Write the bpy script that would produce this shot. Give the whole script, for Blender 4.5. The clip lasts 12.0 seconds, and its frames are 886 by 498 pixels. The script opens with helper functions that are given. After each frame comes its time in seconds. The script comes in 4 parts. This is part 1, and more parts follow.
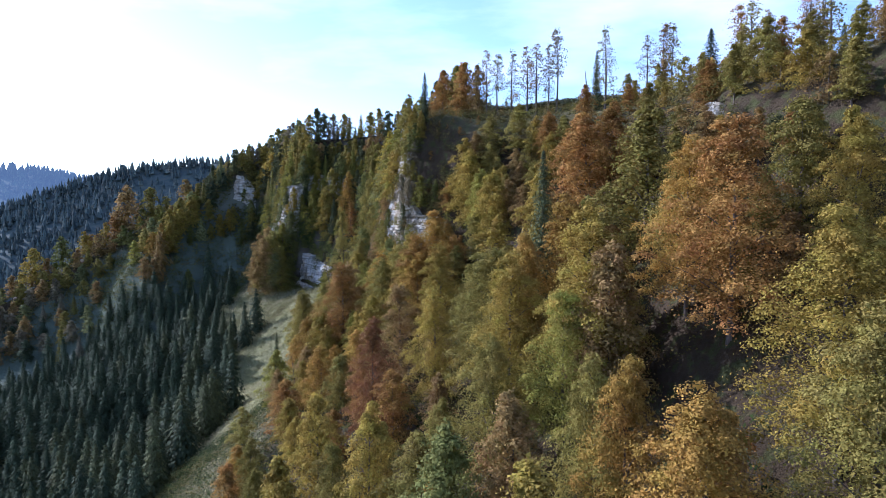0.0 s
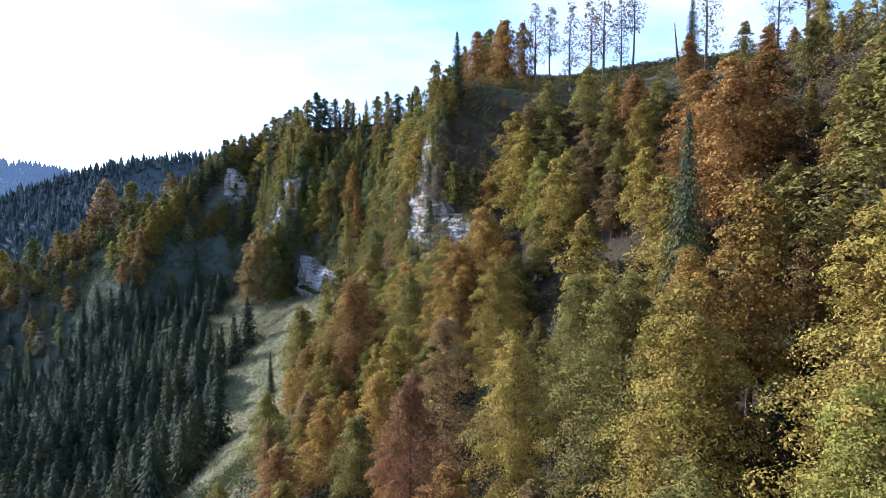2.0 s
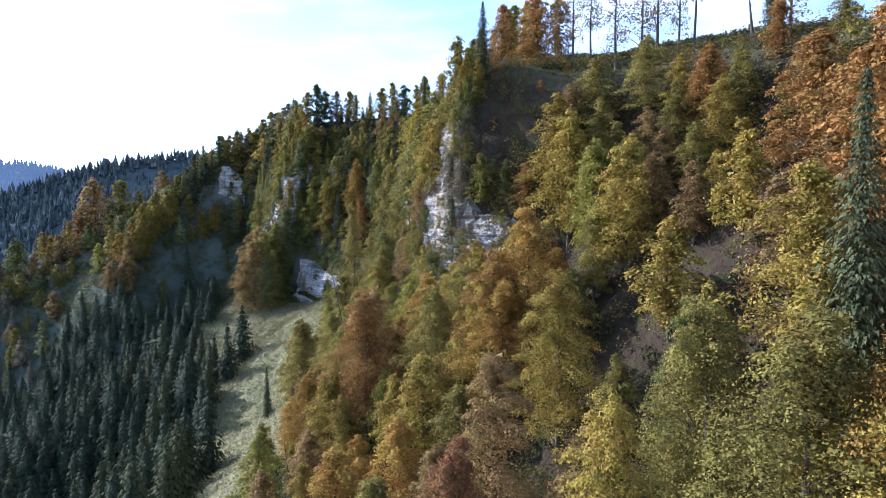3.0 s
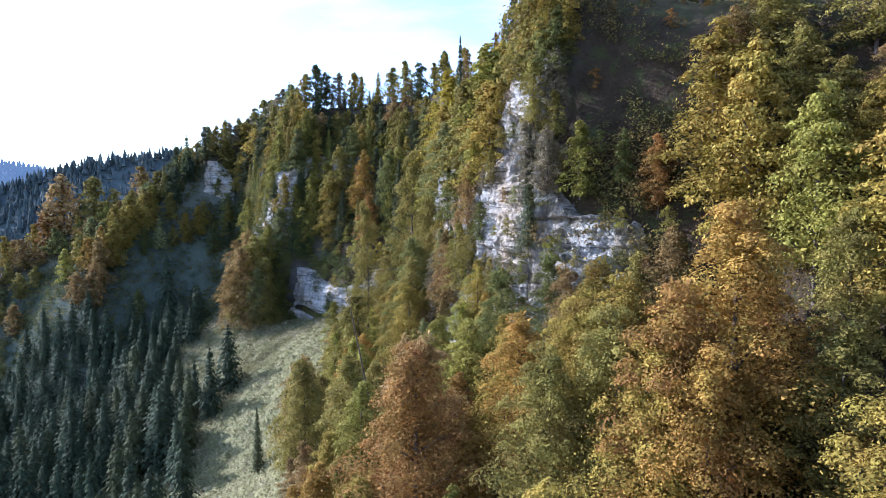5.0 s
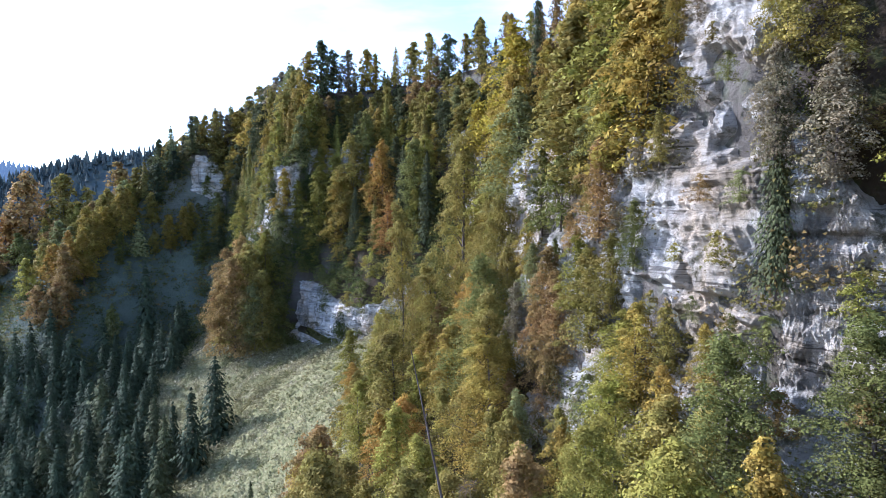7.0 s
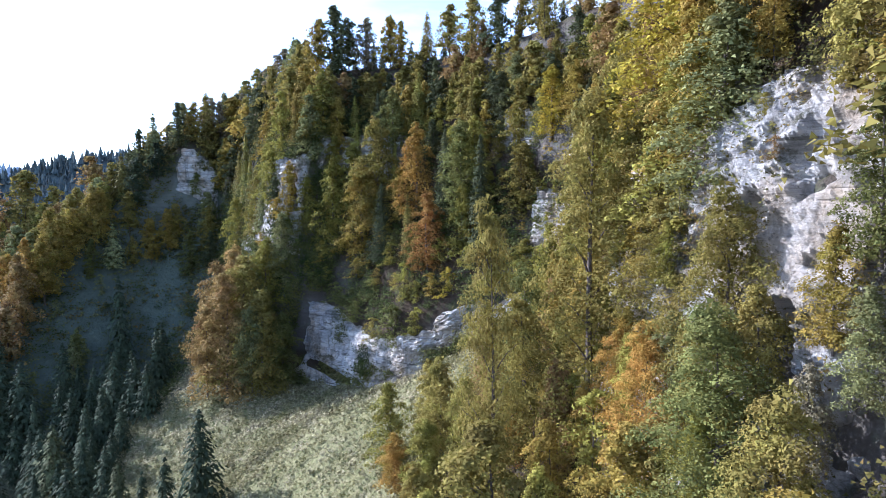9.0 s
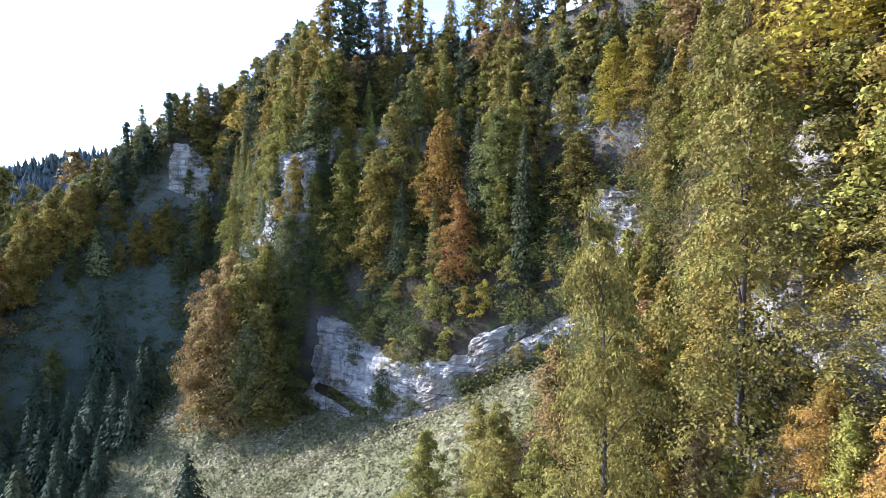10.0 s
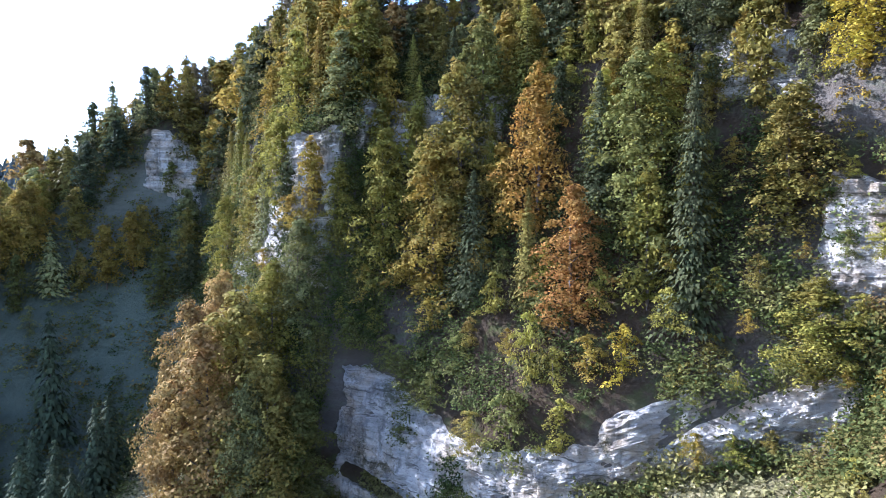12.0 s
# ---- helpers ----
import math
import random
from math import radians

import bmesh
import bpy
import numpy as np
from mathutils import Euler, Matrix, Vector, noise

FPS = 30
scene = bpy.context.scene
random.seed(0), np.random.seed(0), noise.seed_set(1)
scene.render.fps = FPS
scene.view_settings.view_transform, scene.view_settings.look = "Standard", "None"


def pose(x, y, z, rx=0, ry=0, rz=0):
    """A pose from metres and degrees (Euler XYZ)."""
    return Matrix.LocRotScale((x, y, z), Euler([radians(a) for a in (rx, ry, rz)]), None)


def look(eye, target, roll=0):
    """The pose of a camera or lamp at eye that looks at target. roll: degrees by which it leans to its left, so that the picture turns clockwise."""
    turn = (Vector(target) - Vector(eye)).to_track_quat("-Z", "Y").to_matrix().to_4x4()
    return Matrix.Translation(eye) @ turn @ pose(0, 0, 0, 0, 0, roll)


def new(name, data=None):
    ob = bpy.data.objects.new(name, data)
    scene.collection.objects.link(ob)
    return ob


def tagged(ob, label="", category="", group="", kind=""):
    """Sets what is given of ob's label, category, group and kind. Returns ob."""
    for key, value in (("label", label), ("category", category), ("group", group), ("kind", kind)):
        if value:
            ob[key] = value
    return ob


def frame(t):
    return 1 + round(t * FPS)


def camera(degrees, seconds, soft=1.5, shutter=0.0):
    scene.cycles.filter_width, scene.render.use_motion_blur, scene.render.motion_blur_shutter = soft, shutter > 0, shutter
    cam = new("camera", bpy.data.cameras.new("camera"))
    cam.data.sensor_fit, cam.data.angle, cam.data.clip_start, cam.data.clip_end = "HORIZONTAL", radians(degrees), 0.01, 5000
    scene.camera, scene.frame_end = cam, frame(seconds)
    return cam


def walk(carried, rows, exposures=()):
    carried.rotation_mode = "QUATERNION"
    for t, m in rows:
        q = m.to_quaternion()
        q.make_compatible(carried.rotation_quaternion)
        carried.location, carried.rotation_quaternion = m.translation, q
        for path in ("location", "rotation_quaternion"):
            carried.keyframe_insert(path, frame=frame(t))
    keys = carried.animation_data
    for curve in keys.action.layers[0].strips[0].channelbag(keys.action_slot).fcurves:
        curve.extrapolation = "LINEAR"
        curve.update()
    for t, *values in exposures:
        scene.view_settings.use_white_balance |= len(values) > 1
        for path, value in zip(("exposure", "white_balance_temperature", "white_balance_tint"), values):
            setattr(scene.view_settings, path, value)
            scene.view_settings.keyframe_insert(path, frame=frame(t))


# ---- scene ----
cam = camera(72.0, 12.0, soft=0.8)
METRES, EYE, TILT, LEAN, TURN = 180.0, 100.0, -3.66, 0.0, 0.0
ROWS = [
    (0.0, 0.00000, 0.00000, 0.00000, -0.000, 0.000, -0.000),
    (0.5, -0.00956, 0.03900, 0.00259, -0.081, -0.113, 0.030),
    (1.0, -0.01863, 0.07920, 0.00519, -0.049, -0.178, -0.020),
    (1.5, -0.02803, 0.11950, 0.00794, -0.113, -0.227, 0.040),
    (2.0, -0.03776, 0.16020, 0.01037, -0.211, -0.308, 0.020),
    (2.5, -0.04764, 0.20160, 0.01313, -0.259, -0.340, 0.060),
    (3.0, -0.05752, 0.24310, 0.01556, -0.308, -0.324, 0.080),
    (5.0, -0.09868, 0.40640, 0.02414, -0.762, -0.308, 0.260),
    (5.5, -0.10938, 0.44690, 0.02722, -0.859, -0.292, 0.310),
    (6.0, -0.12040, 0.48720, 0.02982, -0.956, -0.308, 0.380),
    (6.5, -0.13174, 0.52760, 0.03273, -1.021, -0.308, 0.400),
    (7.0, -0.14357, 0.56830, 0.03565, -1.086, -0.275, 0.380),
    (9.0, -0.19267, 0.73330, 0.04553, -1.426, 0.016, 0.370),
    (9.5, -0.20563, 0.77550, 0.04861, -1.539, 0.081, 0.330),
    (10.0, -0.21859, 0.81760, 0.05153, -1.637, 0.113, 0.280),
    (10.5, -0.23091, 0.85950, 0.05461, -1.750, 0.113, 0.310),
    (11.0, -0.24322, 0.90140, 0.05736, -1.847, 0.194, 0.280),
    (11.5, -0.25538, 0.94340, 0.06060, -1.912, 0.227, 0.290),
    (12.0, -0.26753, 0.98540, 0.06320, -1.977, 0.356, 0.200),
]
walk(cam, [(t, pose(0, 0, EYE, TILT, LEAN, TURN) @ pose(METRES * x, METRES * y, METRES * z, 90 + pitch, roll, yaw)) for t, x, y, z, yaw, pitch, roll in ROWS],
     exposures=[(0.0, 0.98, 5150, 20), (3.0, 1.26, 5200, 20), (6.0, 1.52, 5180, 19), (9.0, 1.6, 5220, 20), (12.0, 2.0, 5250, 21)])

# ---- world, sun, exposure ----
SUN_AZ, SUN_EL = 62.0, 28.0          # degrees left of the line ahead, and above the level
world = bpy.data.worlds.new("sky")
scene.world = world
world.use_nodes = True
wn, wl = world.node_tree.nodes, world.node_tree.links
sky = wn.new("ShaderNodeTexSky")
sky.sky_type, sky.sun_disc = "NISHITA", False
sky.sun_elevation, sky.sun_rotation = radians(SUN_EL), radians(-SUN_AZ)
sky.altitude, sky.dust_density, sky.air_density = 900, 1.2, 1.0
coord, wmap, veil = wn.new("ShaderNodeTexCoord"), wn.new("ShaderNodeMapping"), wn.new("ShaderNodeTexNoise")
wmap.inputs["Scale"].default_value, wmap.inputs["Rotation"].default_value = (1.2, 3.2, 5.0), (0.3, 0.2, 0.9)
veil.inputs["Scale"].default_value, veil.inputs["Detail"].default_value, veil.inputs["Roughness"].default_value = 1.1, 7, 0.55
thin, cloud = wn.new("ShaderNodeMapRange"), wn.new("ShaderNodeMix")
thin.inputs["From Min"].default_value, thin.inputs["From Max"].default_value, thin.inputs["To Max"].default_value = 0.5, 0.78, 0.55
cloud.data_type = "RGBA"
cloud.inputs[7].default_value = (7.5, 7.6, 7.8, 1)
wl.new(coord.outputs["Generated"], wmap.inputs["Vector"])
wl.new(wmap.outputs[0], veil.inputs["Vector"])
wl.new(veil.outputs["Fac"], thin.inputs["Value"])
wl.new(thin.outputs[0], cloud.inputs[0])
wl.new(sky.outputs[0], cloud.inputs[6])
wl.new(cloud.outputs[2], wn["Background"].inputs[0])
wn["Background"].inputs[1].default_value = 0.15
sun_data = bpy.data.lights.new("sun", "SUN")
sun_data.energy, sun_data.angle, sun_data.color = 4.3, radians(0.6), (1.0, 0.95, 0.88)
sun = new("sun", sun_data)
a, e = radians(SUN_AZ), radians(SUN_EL)
to_sun = Vector((-math.sin(a) * math.cos(e), math.cos(a) * math.cos(e), math.sin(e)))
sun.matrix_world = look(to_sun * 400, (0, 0, 0))


# ---- materials ----
def material(name, rough=0.9, spec=0.1):
    m = bpy.data.materials.new(name)
    m.use_nodes = True
    b = m.node_tree.nodes["Principled BSDF"]
    b.inputs["Roughness"].default_value = rough
    b.inputs["Specular IOR Level"].default_value = spec
    return m, m.node_tree.nodes, m.node_tree.links, b


def tex(n, l, scale, detail=6, rough=0.6, stretch=(1, 1, 1)):
    c, mp, t = n.new("ShaderNodeNewGeometry"), n.new("ShaderNodeMapping"), n.new("ShaderNodeTexNoise")
    l.new(c.outputs["Position"], mp.inputs["Vector"])
    mp.inputs["Scale"].default_value = stretch
    l.new(mp.outputs[0], t.inputs["Vector"])
    t.inputs["Scale"].default_value, t.inputs["Detail"].default_value, t.inputs["Roughness"].default_value = scale, detail, rough
    return t.outputs["Fac"]


def ramp(n, l, fac, *stops):
    r = n.new("ShaderNodeValToRGB")
    el = r.color_ramp.elements
    while len(el) < len(stops):
        el.new(0.5)
    for k, (p, c) in zip(el, stops):
        k.position, k.color = p, (*c, 1)
    l.new(fac, r.inputs[0])
    return r.outputs[0]


def mixed(n, l, fac, a, b, kind="MIX"):
    m = n.new("ShaderNodeMix")
    m.data_type, m.blend_type = "RGBA", kind
    if isinstance(fac, float):
        m.inputs[0].default_value = fac
    else:
        l.new(fac, m.inputs[0])
    for socket, v in ((m.inputs[6], a), (m.inputs[7], b)):
        if isinstance(v, tuple):
            socket.default_value = (*v, 1)
        else:
            l.new(v, socket)
    return m.outputs[2]


def bump(n, l, b, height, strength, distance):
    k = n.new("ShaderNodeBump")
    k.inputs["Strength"].default_value, k.inputs["Distance"].default_value = strength, distance
    l.new(height, k.inputs["Height"])
    l.new(k.outputs[0], b.inputs["Normal"])


def foliage(name, passing=0.35, spread=0.45):
    """Leaves: the tree's own colour, varied leaf by leaf, with light passing through."""
    m, n, l, b = material(name, 0.75, 0.06)
    info, geo = n.new("ShaderNodeObjectInfo"), n.new("ShaderNodeNewGeometry")
    hsv = n.new("ShaderNodeHueSaturation")
    v = n.new("ShaderNodeMapRange")
    v.inputs["To Min"].default_value, v.inputs["To Max"].default_value = 1 - spread, 1 + spread
    l.new(geo.outputs["Random Per Island"], v.inputs["Value"])
    drift = n.new("ShaderNodeMapRange")
    drift.inputs["From Min"].default_value, drift.inputs["From Max"].default_value = 0.3, 0.7
    drift.inputs["To Min"].default_value, drift.inputs["To Max"].default_value = 0.68, 1.32
    l.new(tex(n, l, 0.55, 3), drift.inputs["Value"])
    times = n.new("ShaderNodeMath")
    times.operation = "MULTIPLY"
    l.new(v.outputs[0], times.inputs[0])
    l.new(drift.outputs[0], times.inputs[1])
    l.new(times.outputs[0], hsv.inputs["Value"])
    h = n.new("ShaderNodeMapRange")
    h.inputs["To Min"].default_value, h.inputs["To Max"].default_value = 0.468, 0.548
    l.new(tex(n, l, 0.45, 3), h.inputs["Value"])
    l.new(h.outputs[0], hsv.inputs["Hue"])
    l.new(info.outputs["Color"], hsv.inputs["Color"])
    l.new(hsv.outputs[0], b.inputs["Base Color"])
    t, mx = n.new("ShaderNodeBsdfTranslucent"), n.new("ShaderNodeMixShader")
    l.new(hsv.outputs[0], t.inputs["Color"])
    mx.inputs[0].default_value = passing
    l.new(b.outputs[0], mx.inputs[1])
    l.new(t.outputs[0], mx.inputs[2])
    l.new(mx.outputs[0], n["Material Output"].inputs["Surface"])
    return m


LEAF, NEEDLE = foliage("autumn_leaves", 0.3, 0.28), foliage("needles", 0.15, 0.28)

BARK, n, l, b = material("bark")
l.new(ramp(n, l, tex(n, l, 3.0, 6, 0.7, (1, 1, 0.25)), (0.3, (0.045, 0.035, 0.028)), (0.7, (0.17, 0.14, 0.12))), b.inputs["Base Color"])
bump(n, l, b, tex(n, l, 8.0, 4, 0.6, (1, 1, 0.2)), 0.6, 0.05)

ROCK, n, l, b = material("limestone", 0.85)
strata = tex(n, l, 0.5, 10, 0.72, (0.3, 0.3, 2.6))
streak = tex(n, l, 0.55, 6, 0.65, (1.5, 1.5, 0.14))
pale = ramp(n, l, strata, (0.28, (0.22, 0.21, 0.19)), (0.42, (0.45, 0.43, 0.395)), (0.58, (0.70, 0.665, 0.605)))
stained = mixed(n, l, ramp(n, l, streak, (0.5, (0, 0, 0)), (0.66, (0.8, 0.8, 0.8))), pale, (0.17, 0.16, 0.145))
beds = tex(n, l, 1.3, 7, 0.6, (0.14, 0.14, 2.4))
bedded = mixed(n, l, ramp(n, l, beds, (0.36, (0.8, 0.8, 0.8)), (0.41, (0, 0, 0))), stained, (0.12, 0.11, 0.095))
pits = tex(n, l, 2.6, 8, 0.75, (0.8, 0.8, 1.3))
pitted = mixed(n, l, ramp(n, l, pits, (0.36, (0.7, 0.7, 0.7)), (0.44, (0, 0, 0))), bedded, (0.13, 0.12, 0.10))
mossy = mixed(n, l, ramp(n, l, tex(n, l, 0.28, 10, 0.78), (0.54, (0, 0, 0)), (0.62, (0.85, 0.85, 0.85))), pitted, (0.085, 0.085, 0.045))
warm = mixed(n, l, ramp(n, l, tex(n, l, 0.17, 6, 0.65), (0.46, (0, 0, 0)), (0.62, (0.75, 0.75, 0.75))), mossy, (0.82, 0.66, 0.47), "MULTIPLY")
l.new(warm, b.inputs["Base Color"])
bump(n, l, b, tex(n, l, 2.2, 10, 0.78, (0.6, 0.6, 1.6)), 1.0, 0.7)

GROUND, n, l, b = material("mountainside_ground")
grass = mixed(n, l, tex(n, l, 0.09, 4), (0.20, 0.19, 0.08), (0.32, 0.285, 0.155))
grass = mixed(n, l, ramp(n, l, tex(n, l, 1.1, 6, 0.7), (0.4, (0.1, 0.1, 0.1)), (0.65, (0.8, 0.8, 0.8))), grass, (0.105, 0.115, 0.04))
litter = mixed(n, l, tex(n, l, 0.25, 6, 0.7), (0.032, 0.026, 0.017), (0.08, 0.054, 0.032))
litter = mixed(n, l, ramp(n, l, tex(n, l, 0.7, 5), (0.5, (0, 0, 0)), (0.62, (0.7, 0.7, 0.7))), litter, (0.06, 0.07, 0.022))
att = n.new("ShaderNodeAttribute")
att.attribute_name = "grassy"
cover = mixed(n, l, att.outputs["Fac"], litter, grass)
att3 = n.new("ShaderNodeAttribute")
att3.attribute_name = "hazy_turf"
# hillside turf: pale grey-green, with the haze over the slope put into its colour
hazy_turf = mixed(n, l, tex(n, l, 0.4, 6, 0.7), (0.07, 0.09, 0.066), (0.135, 0.15, 0.105))
cover = mixed(n, l, att3.outputs["Fac"], cover, hazy_turf)
att2 = n.new("ShaderNodeAttribute")
att2.attribute_name = "rocky"
stone = mixed(n, l, tex(n, l, 0.8, 8, 0.7, (0.5, 0.5, 1.8)), (0.06, 0.055, 0.045), (0.40, 0.385, 0.36))
l.new(mixed(n, l, att2.outputs["Fac"], cover, stone), b.inputs["Base Color"])
bump(n, l, b, tex(n, l, 1.3, 8, 0.7), 1.0, 0.6)


def plants(name, low, mid, high):
    """Small plants: colours drift over the ground and from leaf to leaf."""
    m, n, l, b = material(name, 0.85, 0.05)
    geo = n.new("ShaderNodeNewGeometry")
    base = ramp(n, l, tex(n, l, 0.22, 5, 0.7), (0.35, low), (0.5, mid), (0.65, high))
    hsv, v = n.new("ShaderNodeHueSaturation"), n.new("ShaderNodeMapRange")
    v.inputs["To Min"].default_value, v.inputs["To Max"].default_value = 0.55, 1.45
    l.new(geo.outputs["Random Per Island"], v.inputs["Value"])
    l.new(v.outputs[0], hsv.inputs["Value"])
    l.new(base, hsv.inputs["Color"])
    l.new(hsv.outputs[0], b.inputs["Base Color"])
    t, mx = n.new("ShaderNodeBsdfTranslucent"), n.new("ShaderNodeMixShader")
    l.new(hsv.outputs[0], t.inputs["Color"])
    mx.inputs[0].default_value = 0.3
    l.new(b.outputs[0], mx.inputs[1])
    l.new(t.outputs[0], mx.inputs[2])
    l.new(mx.outputs[0], n["Material Output"].inputs["Surface"])
    return m


BRUSH = plants("undergrowth", (0.06, 0.065, 0.02), (0.13, 0.112, 0.032), (0.21, 0.135, 0.05))
HERB = plants("meadow_herbs", (0.11, 0.12, 0.028), (0.18, 0.168, 0.052), (0.24, 0.21, 0.09))
DRYGRASS = plants("dry_meadow_grass", (0.17, 0.165, 0.065), (0.265, 0.238, 0.12), (0.36, 0.315, 0.195))
# haze in front of the wooded ridge is mixed into these pale bluish colours
HAZED_FARWOOD = plants("far_woods", (0.075, 0.10, 0.095), (0.105, 0.13, 0.125), (0.15, 0.15, 0.12))
BUSH = plants("ledge_bushes", (0.035, 0.055, 0.017), (0.095, 0.11, 0.034), (0.20, 0.18, 0.06))
# fern greens set extra dark, so the leaves hold the shade below the beeches
FERN = plants("shade_darkened_ferns", (0.022, 0.036, 0.012), (0.04, 0.055, 0.016), (0.075, 0.075, 0.022))

# far ridge: faint blue emission stands for the kilometres of bright air before it
DISTANT = plants("distant_woods_haze_lit", (0.03, 0.045, 0.03), (0.045, 0.06, 0.035), (0.08, 0.08, 0.04))
haze_glow = DISTANT.node_tree.nodes.new("ShaderNodeEmission")
haze_glow.inputs["Color"].default_value, haze_glow.inputs["Strength"].default_value = (0.16, 0.24, 0.40, 1), 0.35
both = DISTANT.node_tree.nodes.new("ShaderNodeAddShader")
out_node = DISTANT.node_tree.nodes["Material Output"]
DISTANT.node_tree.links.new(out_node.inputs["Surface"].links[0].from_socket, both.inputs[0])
DISTANT.node_tree.links.new(haze_glow.outputs[0], both.inputs[1])
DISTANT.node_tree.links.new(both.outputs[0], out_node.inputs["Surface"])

# ---- the mountainside: one sheet lofted over cross-sections of a wooded bowl ----
# each runs from the valley bottom over meadow, cliff foot, cliff, rim and back, as x, y, z
SECTIONS = []
SECTIONS.append([(-170, -60, 0), (-110, -65, 5), (-60, -70, 15), (-20, -75, 30), (10, -78, 46), (45, -80, 72), (95, -80, 118), (150, -90, 120), (480, -220, 40)])
SECTIONS.append([(-170, 20, 5), (-110, 15, 9), (-60, 10, 20), (-20, 5, 40), (15, 2, 62), (50, 5, 88), (98, 15, 126), (150, 20, 126), (480, 0, 40)])
SECTIONS.append([(-165, 70, 10), (-110, 65, 13), (-65, 60, 26), (-25, 52, 50), (10, 48, 75), (32, 56, 101), (47, 64, 117), (110, 80, 113), (480, 120, 40)])
SECTIONS.append([(-160, 105, 14), (-110, 105, 11), (-68, 100, 28), (-28, 92, 58), (3, 88, 80), (26, 93, 107), (40, 91, 117.5), (100, 120, 113), (460, 260, 40)])
SECTIONS.append([(-155, 130, 16), (-108, 132, 14), (-68, 130, 32), (-30, 120, 63), (-2, 114, 85), (12, 115, 102), (28, 119.5, 119.5), (72, 150, 114), (400, 350, 40)])
SECTIONS.append([(-150, 148, 16), (-105, 148, 16), (-66, 143, 35), (-26, 133, 68), (-9, 129, 83), (-2.5, 129, 103), (11.5, 133, 120), (55, 168, 115), (330, 430, 40)])
SECTIONS.append([(-150, 155, 16), (-104, 157, 18), (-64, 155, 39), (-28, 147, 69), (-11.5, 137, 82), (-7.5, 137, 112), (2, 144, 121.5), (38, 186, 118), (270, 480, 40)])
SECTIONS.append([(-150, 162, 16), (-103, 167, 20), (-62, 168, 39), (-33, 161, 67), (-17.5, 155, 84), (-12.5, 157, 104), (0, 163, 120), (28, 202, 124), (220, 510, 40)])
SECTIONS.append([(-150, 168, 17), (-100, 180, 23), (-60, 188, 46), (-37, 182, 66), (-21, 176, 84), (-15, 175.5, 106), (-2, 184, 121), (20, 222, 125), (190, 540, 40)])
SECTIONS.append([(-150, 173, 15), (-97, 194, 31), (-57, 208, 60), (-33, 204, 75), (-19, 204, 88), (-14, 206, 102), (-7, 210, 119), (14, 246, 125), (160, 560, 40)])
SECTIONS.append([(-150, 178, 18), (-95, 203, 37), (-54, 222, 66), (-23, 217.5, 82), (-18.5, 217, 92), (-15.5, 218.5, 104), (-13, 230, 120), (2, 272, 126), (120, 590, 40)])
SECTIONS.append([(-150, 182, 18), (-94, 208, 39), (-55, 226, 66.5), (-43, 229.5, 71.5), (-41, 231.5, 79.5), (-33, 243, 110), (-29, 252, 121), (-18, 292, 126), (60, 610, 40)])
SECTIONS.append([(-150, 185, 18), (-96, 212, 40), (-62, 231, 65), (-55, 242, 70), (-53, 246, 82), (-51, 257, 112), (-48, 266, 121), (-42, 308, 126), (-10, 630, 40)])
SECTIONS.append([(-150, 188, 19), (-99, 217, 41), (-73, 236, 63.5), (-70, 249, 71), (-66.5, 254, 86), (-63, 257.5, 111), (-61, 268, 121), (-62, 314, 126), (-80, 640, 40)])
SECTIONS.append([(-151, 191, 19), (-104, 222, 41), (-86, 244, 61), (-84, 261, 69), (-87, 287, 84), (-89, 301, 106), (-87, 312, 121), (-84, 356, 122), (-140, 650, 30)])
SECTIONS.append([(-152, 194, 19), (-112, 226, 39), (-99, 249, 56), (-100, 268, 61), (-103, 297, 88), (-102, 303.5, 116), (-101, 314, 119), (-104, 358, 117), (-200, 650, 20)])
SECTIONS.append([(-158, 197, 17), (-128, 228, 31), (-123, 247, 51), (-128, 262, 69), (-131, 277, 82), (-127, 297, 95), (-125, 311, 100), (-132, 356, 92), (-270, 640, 10)])
SECTIONS.append([(-168, 197, 13), (-150, 226, 24), (-150, 246, 32), (-155, 263, 45), (-160, 280, 61), (-163, 294, 77), (-166, 306, 84), (-178, 348, 70), (-350, 620, 5)])
SECTIONS.append([(-185, 190, 6), (-178, 216, 14), (-180, 238, 27), (-184, 257, 34), (-189, 274, 46), (-192, 285, 57), (-196, 296, 64), (-212, 338, 50), (-430, 590, 0)])
SECTIONS.append([(-210, 175, 0), (-220, 198, 5), (-226, 215, 12), (-232, 232, 20), (-238, 248, 27), (-243, 260, 32), (-248, 272, 34), (-268, 310, 20), (-520, 520, -5)])


def spline(p, k):
    """Catmull-Rom along the first axis, k steps a span."""
    p = np.asarray(p, float)
    q = np.concatenate([[2 * p[0] - p[1]], p, [2 * p[-1] - p[-2]]])
    out = []
    for i in range(len(p) - 1):
        a, b, c, d = q[i:i + 4]
        for u in np.arange(k) / k:
            out.append(0.5 * (2 * b + (c - a) * u + (2 * a - 5 * b + 4 * c - d) * u ** 2 + (3 * b - a - 3 * c + d) * u ** 3))
    out.append(p[-1])
    return np.array(out)


def loft(i0, i1, j0, j1, ki, kj):
    """Points of the mountainside between two sections and two rows."""
    whole = np.array(SECTIONS, float)
    rows = spline(whole, ki)[i0 * ki:i1 * ki + 1]
    return spline(rows.transpose(1, 0, 2), kj)[j0 * kj:j1 * kj + 1].transpose(1, 0, 2)


def rough(p, freq, octaves=5):
    return noise.fractal(Vector(p) * freq, 1.0, 2.1, octaves)


